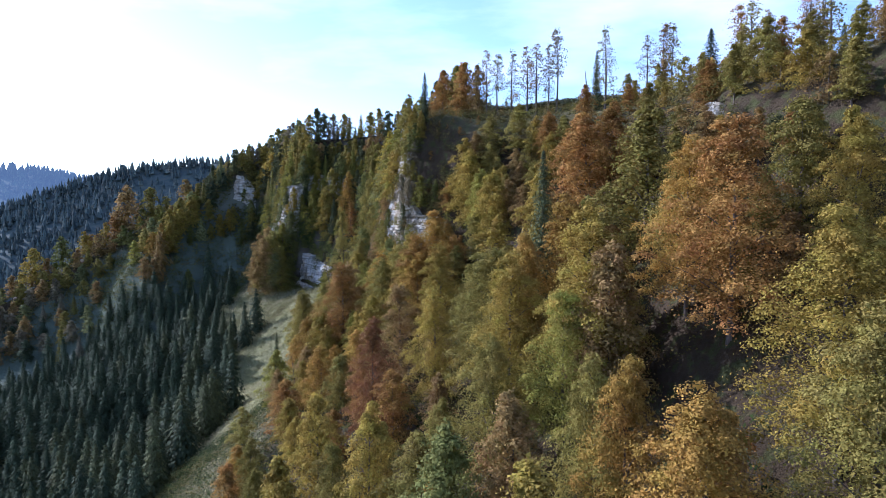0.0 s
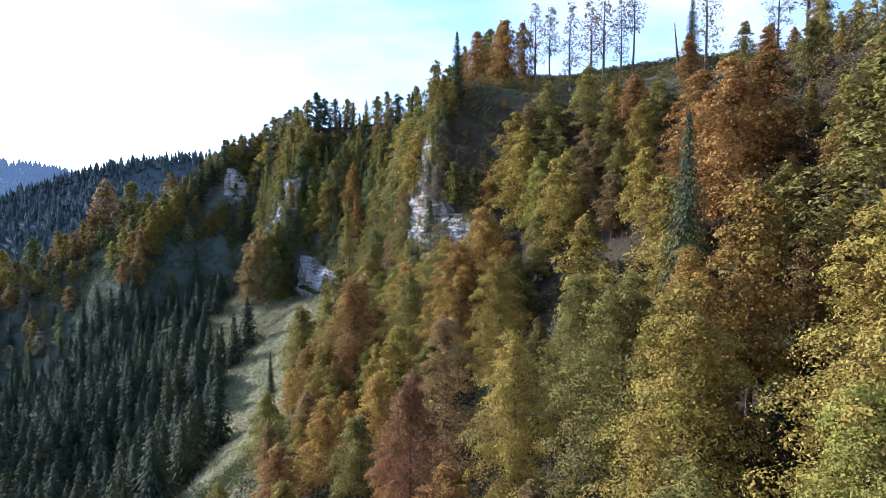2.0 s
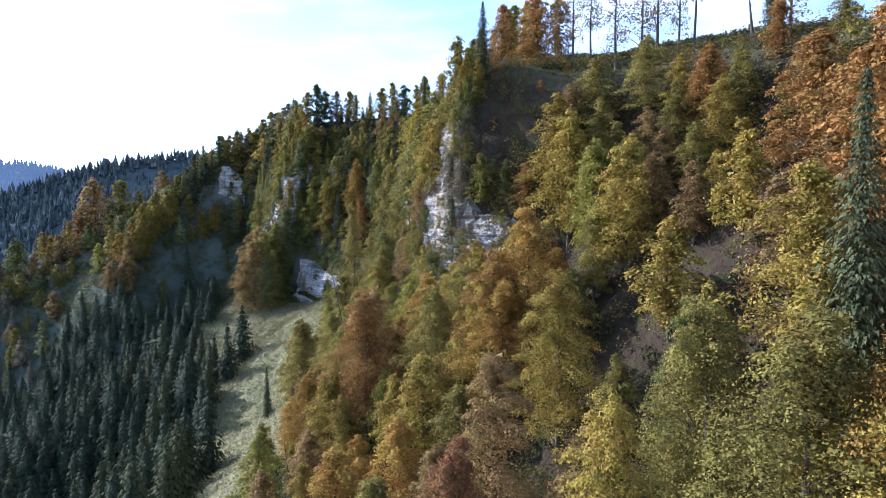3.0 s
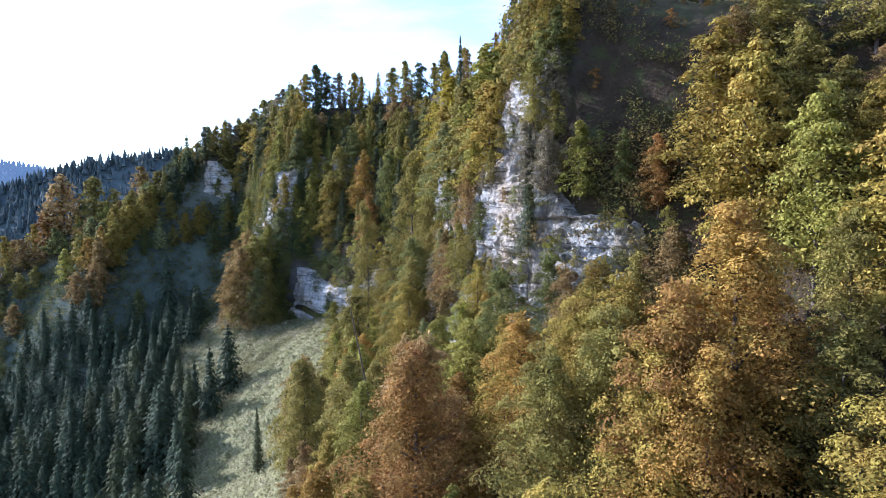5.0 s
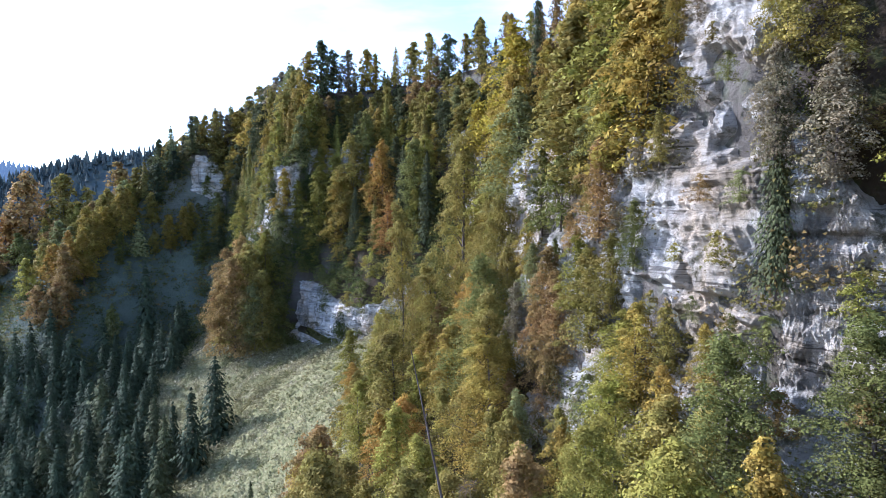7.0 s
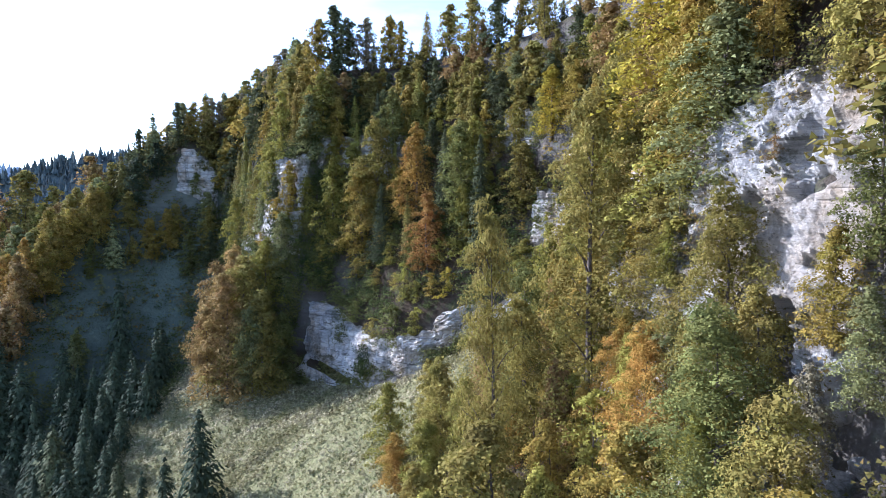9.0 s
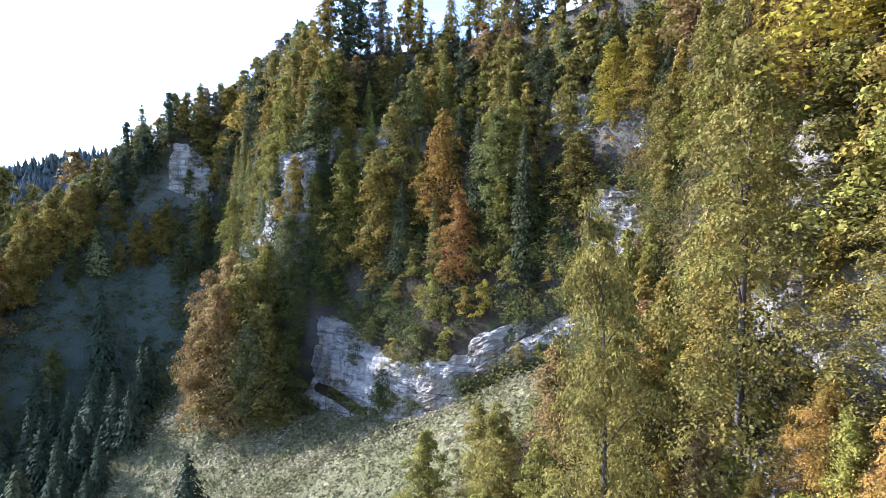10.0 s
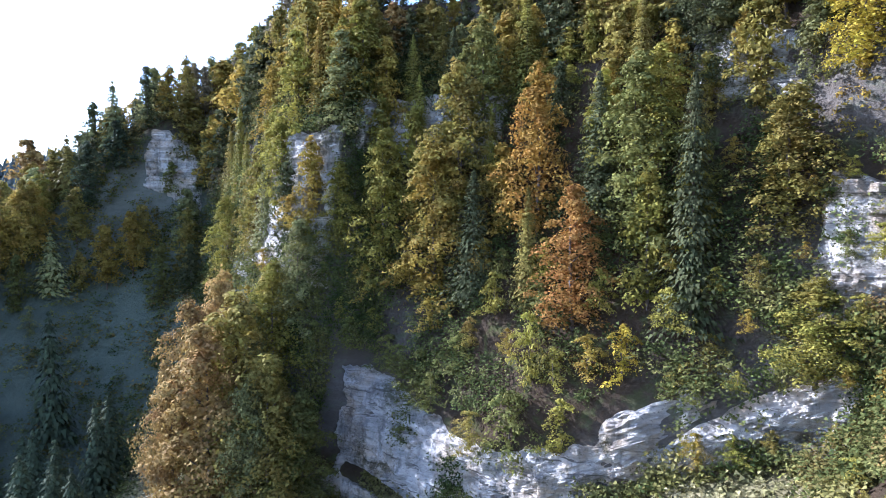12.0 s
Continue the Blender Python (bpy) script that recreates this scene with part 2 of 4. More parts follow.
def grid_faces(a, b):
    k = np.arange(a * b).reshape(a, b)
    return np.stack([k[:-1, :-1], k[1:, :-1], k[1:, 1:], k[:-1, 1:]], -1).reshape(-1, 4)


def normals(g):
    du, dv = np.gradient(g, axis=0), np.gradient(g, axis=1)
    m = np.cross(du, dv)
    m /= np.linalg.norm(m, axis=2, keepdims=True) + 1e-9
    return m


def mesh_of(name, verts, faces, mat, smooth=False):
    me = bpy.data.meshes.new(name)
    me.from_pydata(np.asarray(verts).tolist(), [], np.asarray(faces).tolist())
    me.materials.append(mat)
    me.polygons.foreach_set("use_smooth", [smooth] * len(me.polygons))
    me.update()
    return me


g = loft(0, len(SECTIONS) - 1, 0, 8, 14, 13)
nm = normals(g)
nm *= np.sign(nm[..., 2:3] + 1e-6)
flat = g.reshape(-1, 3)
push = np.array([1.6 * rough(p, 0.05) + 0.5 * rough(p, 0.3) for p in flat])
flat = flat + nm.reshape(-1, 3) * push[:, None]
ground_me = mesh_of("ground", flat, grid_faces(*g.shape[:2]), GROUND, True)
steep = nm.reshape(-1, 3)[:, 2]
rows_j = np.tile(np.arange(g.shape[1]) / 13, g.shape[0])
rows_i = np.repeat(np.arange(g.shape[0]) / 14, g.shape[1])
grassy = np.clip((3.15 - rows_j) / 0.4, 0, 1) * np.clip((rows_i - 4.2) / 1.0, 0.35, 1)
hazy_turf = np.clip((rows_i - 13.2) / 0.5, 0, 1) * np.clip((rows_j - 2.0) / 0.3, 0, 1) * np.clip((5.2 - rows_j) / 0.6, 0, 1)
hazy_turf = np.maximum(hazy_turf, np.clip((rows_i - 15.3) / 0.4, 0, 1) * np.clip((5.2 - rows_j) / 0.6, 0, 1))
grassy = grassy * np.clip((15.8 - rows_i) / 0.4, 0, 1)
grassy = np.maximum(grassy, np.clip(1 - np.abs(rows_j - 6.2) / 0.6, 0, 1) * np.clip((7 - rows_i) / 1.0, 0, 1) * 0.8)
rocky = np.clip((0.38 - steep) / 0.15, 0, 1) * 0.35 * np.clip((rows_i - 5.4) / 0.4, 0, 1)
for nme, vals in (("grassy", grassy), ("rocky", rocky), ("hazy_turf", hazy_turf)):
    at = ground_me.attributes.new(nme, "FLOAT", "POINT")
    at.data.foreach_set("value", vals.astype(np.float32))
ground = tagged(new("ground", ground_me), "steep mountainside with dry grass, leaf litter and stone", "mountainside", kind="structure")

from mathutils.bvhtree import BVHTree
BVH = BVHTree.FromPolygons([tuple(v) for v in flat], grid_faces(*g.shape[:2]).tolist())


def height(x, y):
    hit = BVH.ray_cast(Vector((x, y, 400)), Vector((0, 0, -1)))[0]
    return hit.z if hit else None


# the wide valley floor out to the horizon
g2 = np.array([[(x, y, -8 + 6 * rough((x, y, 0), 0.004)) for x in np.linspace(-4500, 4500, 60)] for y in np.linspace(-4500, 4500, 60)])
tagged(new("ground", mesh_of("valley_floor", g2.reshape(-1, 3), grid_faces(60, 60), GROUND, True)), "wide dim valley floor below the wooded slopes", "valley floor", kind="structure")

# ---- cliffs: bare limestone standing proud of the slope ----
def cliff(i0, i1, j0, j1, proud, label, ki=52, kj=80, tilt=0.0, slot=False, ragged=1.0):
    """A rock face over part of the loft: i0..i1 are sections and j0..j1 rows, as fractions."""
    fi0, fj0 = int(math.floor(i0)), int(math.floor(j0))
    gg = loft(fi0, int(math.ceil(i1)), fj0, int(math.ceil(j1)), ki, kj)
    gg = gg[int((i0 - fi0) * ki):int((i1 - fi0) * ki) + 1, int((j0 - fj0) * kj):int((j1 - fj0) * kj) + 1]
    m = normals(gg)
    m *= -np.sign((m * np.array((0.5, 0.6, -0.4))).sum(2, keepdims=True))
    a, b = gg.shape[:2]
    u, v = np.linspace(0, 1, a)[:, None], np.linspace(0, 1, b)[None]
    edge = np.minimum(np.minimum(u, 1 - u) * 7, np.minimum(v, 1 - v) * 6).clip(0, 1)
    out = np.empty_like(gg)
    for i in range(a):
        for j in range(b):
            p = gg[i, j]
            e = min(1.0, max(0.0, edge[i, j] * (1.2 + ragged * (1.3 * rough(p, 0.11, 4) + 0.8 * rough(p, 0.45, 3)))))      # ragged outline, with hollows where soil and plants hold
            lv = p[2] * 0.8 + 0.8 * rough((p[0], p[1], 7), 0.06, 3) + 0.25 * p[0] * tilt
            li = math.floor(lv)
            al = (p[0] + p[1]) * 0.45 + 3.7 * math.sin(li * 12.9) + 0.8 * rough(p, 0.3, 2)
            big = math.floor(lv * 0.28) * 7.1 + math.floor(al * 0.3 + 0.9 * math.sin(math.floor(lv * 0.28) * 4.7)) * 3.3
            block = 0.8 * math.sin(li * 5.3) + 0.7 * math.sin(li * 3.1 + math.floor(al) * 9.7) + 1.1 * math.sin(big)
            d = proud * e - 1.8 * (1 - e) + 0.9 * rough(p, 0.1) + 0.13 * block - 0.2 * (lv - li) + 0.34 * rough(p, 0.7, 4) + 0.2 * rough((p[0], p[1], 1.5 * p[2]), 2.2, 3)
            if slot:
                uu, vv = u[i, 0], v[0, j]
                gap = max(0.0, 1 - abs(uu - 0.68) / 0.19) ** 0.5 * max(0.0, 1 - abs(vv - 0.2 - 0.35 * (uu - 0.55)) / 0.075) ** 0.5
                d -= 3.4 * gap
            out[i, j] = p + m[i, j] * d
    ob = new("cliff_face", mesh_of("cliff_face", out.reshape(-1, 3), grid_faces(a, b), ROCK, False))
    return tagged(ob, label, "cliff", kind="structure")


# ---- trees, plants ----
STD = 18.0      # height of the pattern trees
rng = np.random.default_rng(5)


def unit(v):
    return v / (np.linalg.norm(v, axis=-1, keepdims=True) + 1e-9)


def leaves(name, pts, nrm, size, mat, long=1.5, along=None):
    """A cloud of small three-cornered leaf sprays, turned at random or along given directions."""
    k = len(pts)
    r = unit(np.cross(nrm, rng.normal(size=(k, 3)))) if along is None else unit(along)
    s = unit(np.cross(nrm, r))
    size = np.broadcast_to(size, (k,))[:, None]
    a, b = r * size * 0.5 * long, s * size * 0.5
    v = np.stack([pts - a, pts + 0.5 * a + b, pts + 0.5 * a - b], 1).reshape(-1, 3)
    return mesh_of(name, v, np.arange(3 * k).reshape(-1, 3), mat)


def tube(paths, sides=6):
    """One mesh of tapered stems; each path is a list of (point, radius)."""
    vs, fs = [], []
    for path in paths:
        base = len(vs)
        for (p, r) in path:
            for q in range(sides):
                t = 2 * math.pi * q / sides
                vs.append((p[0] + r * math.cos(t), p[1] + r * math.sin(t), p[2]))
        for i in range(len(path) - 1):
            for q in range(sides):
                a0, a1 = base + i * sides + q, base + i * sides + (q + 1) % sides
                fs.append((a0, a1, a1 + sides, a0 + sides))
    return mesh_of("stem", vs, fs, BARK, True)


def broadleaf(clumps, per, leaf, bottom=0.18, radius=0.27, droop=0.35, fill=0.62, taper=0.25, core=6, bough=0.07):
    """Trunk and crown of a beech-like tree: arching limbs that carry flattened boughs of leaves, with gaps between."""
    h = STD
    limbs_n = max(9, int(clumps * 0.42))
    u = (np.arange(limbs_n) + rng.uniform(0, 1, limbs_n)) / limbs_n
    prof = np.sin(np.pi * np.clip(0.17 + 0.78 * u, 0, 1) ** 0.85) ** 0.75
    prof = prof * (1 + 0.4 * taper - taper * u)
    th = np.arange(limbs_n) * 2.39996 + rng.normal(0, 0.45, limbs_n)
    lobes = 1.12 + 0.2 * np.sin(2 * th + 15 * u + rng.uniform(0, 6)) + 0.18 * np.sin(5 * th + rng.uniform(0, 6))
    reach = radius * h * prof * lobes * (fill + (1 - fill) * rng.uniform(0, 1, limbs_n))
    reach *= np.where(rng.uniform(0, 1, limbs_n) < 0.22, 0.6, 1)
    way = np.stack([np.cos(th), np.sin(th), np.zeros(limbs_n)], 1)
    top = h * (bottom + (0.98 - bottom) * u)
    c, cr, out = [], [], []
    for f, k in ((0.42, 1.15), (0.74, 1.0), (1.0, 0.68)):
        turn = th + rng.normal(0, 0.16, limbs_n)
        p = np.stack([np.cos(turn) * reach * f, np.sin(turn) * reach * f, top - droop * reach * f ** 2 + rng.normal(0, 0.026 * h, limbs_n)], 1)
        p[:, 2] = np.maximum(p[:, 2], h * bottom * 0.6)
        c.append(p)
        cr.append(h * bough * k * rng.uniform(0.75, 1.3, limbs_n) * (0.4 + 0.7 * prof))
        out.append(way)
    c, cr, out = np.concatenate(c), np.concatenate(cr), np.concatenate(out)
    clumps = len(c)
    # each bough is a flattened dome: leaves lie on its upper and outer side and face as it does, and hang at its rim
    q = unit(rng.normal(size=(clumps, per, 3)))
    under = (q[..., 2] * 0.85 + q[..., 0] * 0.5 < -0.15) & (rng.uniform(size=(clumps, per)) < 0.75)
    q = np.where(under[..., None], -q, q)
    axes = np.array((1.35, 1.05, 0.55))
    shell = np.where(rng.uniform(size=(clumps, per)) < 0.2, rng.uniform(1.0, 1.5, (clumps, per)), rng.uniform(0.65, 1.02, (clumps, per)))
    w = q * axes * shell[..., None] * cr[:, None, None]
    tang = np.cross(out, (0, 0, 1.0))
    pts = c[:, None] + w[..., :1] * out[:, None] + w[..., 1:2] * tang[:, None]
    rim = (w[..., 0] ** 2 + w[..., 1] ** 2) / (cr[:, None] * 1.2) ** 2
    pts[..., 2] += w[..., 2] - (0.3 + droop) * cr[:, None] * 0.7 * rim * rng.uniform(0.4, 1.2, (clumps, per))
    f = q / axes
    nr = unit(f[..., :1] * out[:, None] + f[..., 1:2] * tang[:, None] + f[..., 2:] * np.array((0, 0, 1.0)) + rng.normal(0, 0.33, (clumps, per, 3)))
    size = leaf * rng.uniform(0.6, 1.35, clumps * per)
    # the dense inside of the crown: larger sprays close to the stem
    deep = clumps * core
    w = rng.integers(0, clumps, deep)
    near_stem = c[w] * np.stack([rng.uniform(0.05, 0.55, deep)] * 2 + [np.ones(deep)], 1) + rng.normal(0, 0.02 * h, (deep, 3))
    pts = np.concatenate([pts.reshape(-1, 3), near_stem])
    nr = np.concatenate([nr.reshape(-1, 3), unit(rng.normal(0, 1, (deep, 3)) + np.array((0, 0, 0.6)))])
    size = np.concatenate([size, np.clip(leaf * 1.9, 0.36, 0.95) * rng.uniform(0.6, 1.3, deep)])
    crown = leaves("crown", pts, nr, size, LEAF)
    rr = np.hypot(c[:, 0], c[:, 1])
    bend = rng.normal(0, 0.25, 2)
    stem = [((bend[0] * math.sin(3 * f), bend[1] * math.sin(2 * f), h * f * 0.93 - 1.2), 0.26 * (1 - f) ** 0.8 + 0.03) for f in np.linspace(0, 1, 9)]
    limbs = [stem]
    for k in range(clumps - limbs_n, clumps, 2):
        z0 = max(h * 0.12, c[k, 2] - 0.55 * rr[k] - 0.5)
        limbs.append([((0, 0, z0), 0.09), ((c[k, 0] * 0.5, c[k, 1] * 0.5, z0 + 0.62 * (c[k, 2] - z0)), 0.06), (tuple(c[k]), 0.02)])
    return tube(limbs, 4), crown


def conifer(tiers, arms, radius=0.17, bottom=0.06, bits=5, ragged=0.3, leaf=0.75):
    """Trunk and drooping whorls of a spruce: sprays lie along each branch and hang from it."""
    h = STD
    pts, nr, size, way = [], [], [], []
    for i in range(tiers):
        f = (i + rng.uniform(0.2, 0.8)) / tiers
        z = h * (bottom + (1 - bottom) * f)
        r = radius * h * (1 - f) ** 0.78 * rng.uniform(1 - ragged, 1 + ragged * 0.5) + 0.15
        for a in range(arms):
            th = 2 * math.pi * (a + rng.uniform(-0.4, 0.4)) / arms + i * 1.3
            rl = r * rng.uniform(0.7, 1.15)
            if rng.uniform() < 0.08:
                continue
            for b in range(bits):
                w = ((b + rng.uniform(0.2, 0.95)) / bits) ** 0.75
                turn = th + rng.normal(0, 0.5) * (1.1 - w) + rng.normal(0, 0.12)
                pts.append((rl * w * math.cos(turn), rl * w * math.sin(turn), z - 0.5 * rl * w + 0.16 * rl * w * w + rng.normal(0, 0.1)))
                nr.append((math.cos(th) * 0.8 + rng.normal(0, 0.25), math.sin(th) * 0.8 + rng.normal(0, 0.25), 0.6))
                way.append((-math.cos(turn), -math.sin(turn), 1.0 + rng.normal(0, 0.2)))
                size.append(leaf * (0.4 + 0.65 * (1 - f)) * rng.uniform(0.7, 1.3))
    for k in range(6):
        pts.append((0, 0, h * (0.94 + 0.011 * k))); nr.append((math.cos(k), math.sin(k), 0.1)); size.append(0.36 - 0.03 * k); way.append((0, 0, -1))
    crown = leaves("crown", np.array(pts), unit(np.array(nr)), np.array(size), NEEDLE, 1.9, np.array(way))
    stem = [((0, 0, h * f * 0.98 - 1.2), 0.2 * (1 - f) + 0.02) for f in np.linspace(0, 1, 6)]
    return tube([stem], 6), crown


PATTERNS = {
    "beech_close": [broadleaf(114, 230, 0.142, radius=r, bough=0.068) for r in (0.24, 0.27)],
    "beech_near": [broadleaf(96, 100, 0.25, radius=r, bough=0.072) for r in (0.23, 0.26, 0.21, 0.28)],
    "beech": [broadleaf(75, 58, 0.39, radius=r, bough=0.078) for r in (0.23, 0.26, 0.21, 0.28, 0.24)],
    "beech_far": [broadleaf(44, 30, 0.78, radius=r, bough=0.1) for r in (0.24, 0.28, 0.21, 0.26)],
    "slim_near": [broadleaf(88, 78, 0.27, bottom=0.05, radius=r, droop=0.55, taper=0.3, bough=0.068) for r in (0.2, 0.23, 0.215)],
    "slim_close": [broadleaf(100, 200, 0.138, bottom=0.05, radius=r, droop=0.5, taper=0.3, bough=0.064) for r in (0.2, 0.22)],
    "slim": [broadleaf(66, 48, 0.4, bottom=0.05, radius=r, droop=0.6, taper=0.35, bough=0.074) for r in (0.2, 0.23, 0.215)],
    "slim_far": [broadleaf(60, 28, 0.58, bottom=0.02, radius=r, droop=0.3, taper=0.35, bough=0.082) for r in (0.23, 0.27, 0.25)],
    "crest": [broadleaf(66, 20, 0.24, bottom=b, radius=r, fill=0.3, taper=0.3, droop=0.35, core=0, bough=0.055) for r, b in ((0.13, 0.3), (0.15, 0.38), (0.11, 0.46), (0.12, 0.25))],
    "stem": [broadleaf(34, 16, 0.3, bottom=0.25, radius=r, fill=0.2, taper=0.1, droop=0.5, core=0, bough=0.05) for r in (0.05, 0.07)],
    "spruce": [conifer(46, 14, r, bits=11, leaf=0.3) for r in (0.2, 0.23, 0.18)],
    "spruce_far": [conifer(24, 12, r, bits=5, leaf=0.85) for r in (0.28, 0.31, 0.25)],
    "shrub": [broadleaf(34, 44, 0.6, bottom=0.0, radius=r, fill=0.35, bough=0.12) for r in (0.5, 0.62)],
}
COLOURS = {
    "rust": (0.285, 0.145, 0.044), "orange": (0.325, 0.185, 0.044), "yellow": (0.39, 0.29, 0.04), "peach": (0.30, 0.19, 0.07), "sage": (0.20, 0.195, 0.075), "olive": (0.222, 0.174, 0.045),
    "green": (0.148, 0.146, 0.042), "brown": (0.25, 0.155, 0.06), "red": (0.24, 0.11, 0.05), "dark": (0.058, 0.072, 0.038),
    "grey": (0.21, 0.17, 0.105), "gold": (0.295, 0.205, 0.044), "lime": (0.24, 0.208, 0.044), "needle": (0.082, 0.087, 0.038),
}
WORDS = {
    "rust": "rust-brown autumn leaves", "orange": "orange autumn leaves", "yellow": "bright yellow autumn leaves", "peach": "pale orange leaves", "sage": "pale grey-green leaves", "olive": "dull olive leaves",
    "green": "still green leaves", "brown": "dry brown leaves", "red": "dark red autumn leaves", "dark": "dark green needles",
    "grey": "thin greyish withered leaves", "gold": "golden autumn leaves", "lime": "yellow-green leaves", "needle": "green needles",
}
KIND = {"beech_close": "spreading beech", "beech_near": "spreading beech", "beech": "beech tree", "beech_far": "small broadleaf tree", "slim": "slender tree", "slim_near": "slender tree", "slim_close": "slender tree", "stem": "tall bare-stemmed tree", "slim_far": "slender tree", "crest": "thin bare-stemmed tree",
        "spruce": "tall spruce", "spruce_far": "slender spruce", "shrub": "low shrub"}
NAME = {"beech_close": "beech_tree", "beech_near": "beech_tree", "beech": "beech_tree", "beech_far": "broadleaf_tree", "slim": "slender_tree", "slim_near": "slender_tree", "slim_close": "slender_tree", "stem": "ridge_tree", "slim_far": "rim_tree", "crest": "ridge_tree",
        "spruce": "spruce_tree", "spruce_far": "spruce_tree", "shrub": "shrub"}
GLADES = [(4, 131, 7), (-1, 131, 4), (21, 48, 5), (22, 43, 5)]      # dim gaps in the wood: x, y, radius
# bare rock that nothing tall covers: x, y, z, radius
BARE = [(-9, 137, 113, 3.2), (-9, 137, 107, 3.6), (-10, 136.5, 101, 3.6), (-11, 137, 98, 3.5), (-7.5, 132.5, 97, 3.8), (-5.5, 128, 96.5, 4.0), (-4, 124.5, 96, 3.5), (-9.1, 130.5, 88.3, 2.0),
        (-15.5, 168.7, 102, 3.5), (-15.5, 161, 98, 3.0), (-17, 216.5, 97, 4.5), (-16, 214, 102, 3.5)]
STANDING = []
trees_made = 0


def plant(kind, x, y, h, colour, place="on the steep slope", wide=1.0, lean=0.0, z=None):
    global trees_made
    z = height(x, y) if z is None else z
    if z is None:
        return None
    k = trees_made
    trees_made += 1
    trunk_me, crown_me = PATTERNS[kind][k % len(PATTERNS[kind])]
    root = new(NAME[kind], None)
    root.empty_display_size = 0.3
    s = h / STD
    root.matrix_basis = pose(x, y, z, lean, 0, (k * 137.5) % 360) @ Matrix.Diagonal((s * wide, s * wide, s, 1))
    word = f"{KIND[kind]} with {WORDS[colour]} {place}"
    tagged(root, word, "shrub" if kind == "shrub" else "tree", place)
    col = Vector(COLOURS[colour])
    jit = random.uniform(0.82, 1.2)
    for nme, me in (("trunk", trunk_me), ("crown", crown_me)):
        ob = new(nme, me)
        ob.parent = root
        ob.color = (*(col * jit), 1)
    STANDING.append((x, y, h, z))
    return root


def scatter(i0, i1, j0, j1, count, gap, kinds, hs, colours, place, seed, cling=False):
    """Fills part of the mountainside, between sections and rows, with trees that keep their distance."""
    r = random.Random(seed)
    gg = loft(int(i0), int(math.ceil(i1)), int(j0), int(math.ceil(j1)), 10, 10)
    made = 0
    for _ in range(count * 12):
        u, v = r.uniform(i0, i1), r.uniform(j0, j1)
        a, b = (u - int(i0)) * 10, (v - int(j0)) * 10
        p = gg[min(int(round(a)), gg.shape[0] - 1), min(int(round(b)), gg.shape[1] - 1)]
        out = 1.3 if cling and "cliff" in place or "ledges" in place and cling else 0.0        # rooted on the rock that stands proud
        x, y = (p[0] - out, p[1] - 0.6 * out) if cling else (p[0] + r.uniform(-2, 2), p[1] + r.uniform(-2, 2))
        h = r.uniform(*hs)
        z = p[2] - 0.4 if cling else height(x, y)
        if z is None or x < -0.8 * y - 15 or x > 0.76 * y + 8:
            continue
        if (y < 185 and abs(x + 0.2716 * y) < 16 and z + h > 84):
            continue
        if any((x - q[0]) ** 2 + (y - q[1]) ** 2 + (0.3 * (z - q[3]) ** 2 if cling else 0) < gap * gap for q in STANDING):
            continue
        if any((x - q[0]) ** 2 + (y - q[1]) ** 2 < q[2] ** 2 for q in GLADES) and h > 2.4:
            continue
        if any((x - q[0]) ** 2 + (y - q[1]) ** 2 < q[3] ** 2 and z < q[2] + q[3] and z + h > q[2] - q[3] for q in BARE) and h > 2.4:
            continue
        kind = r.choice(kinds)
        if kind in ("beech", "slim") and (abs(x + 0.27 * y) < 28 if y < 180 else math.hypot(x + 48, y - 177) < 30):
            kind += "_near"         # more leaves on those beside the open valley
        plant(kind, x, y, h, r.choice(colours), place, r.uniform(0.85, 1.15), z=z)
        made += 1
        if made >= count:
            break

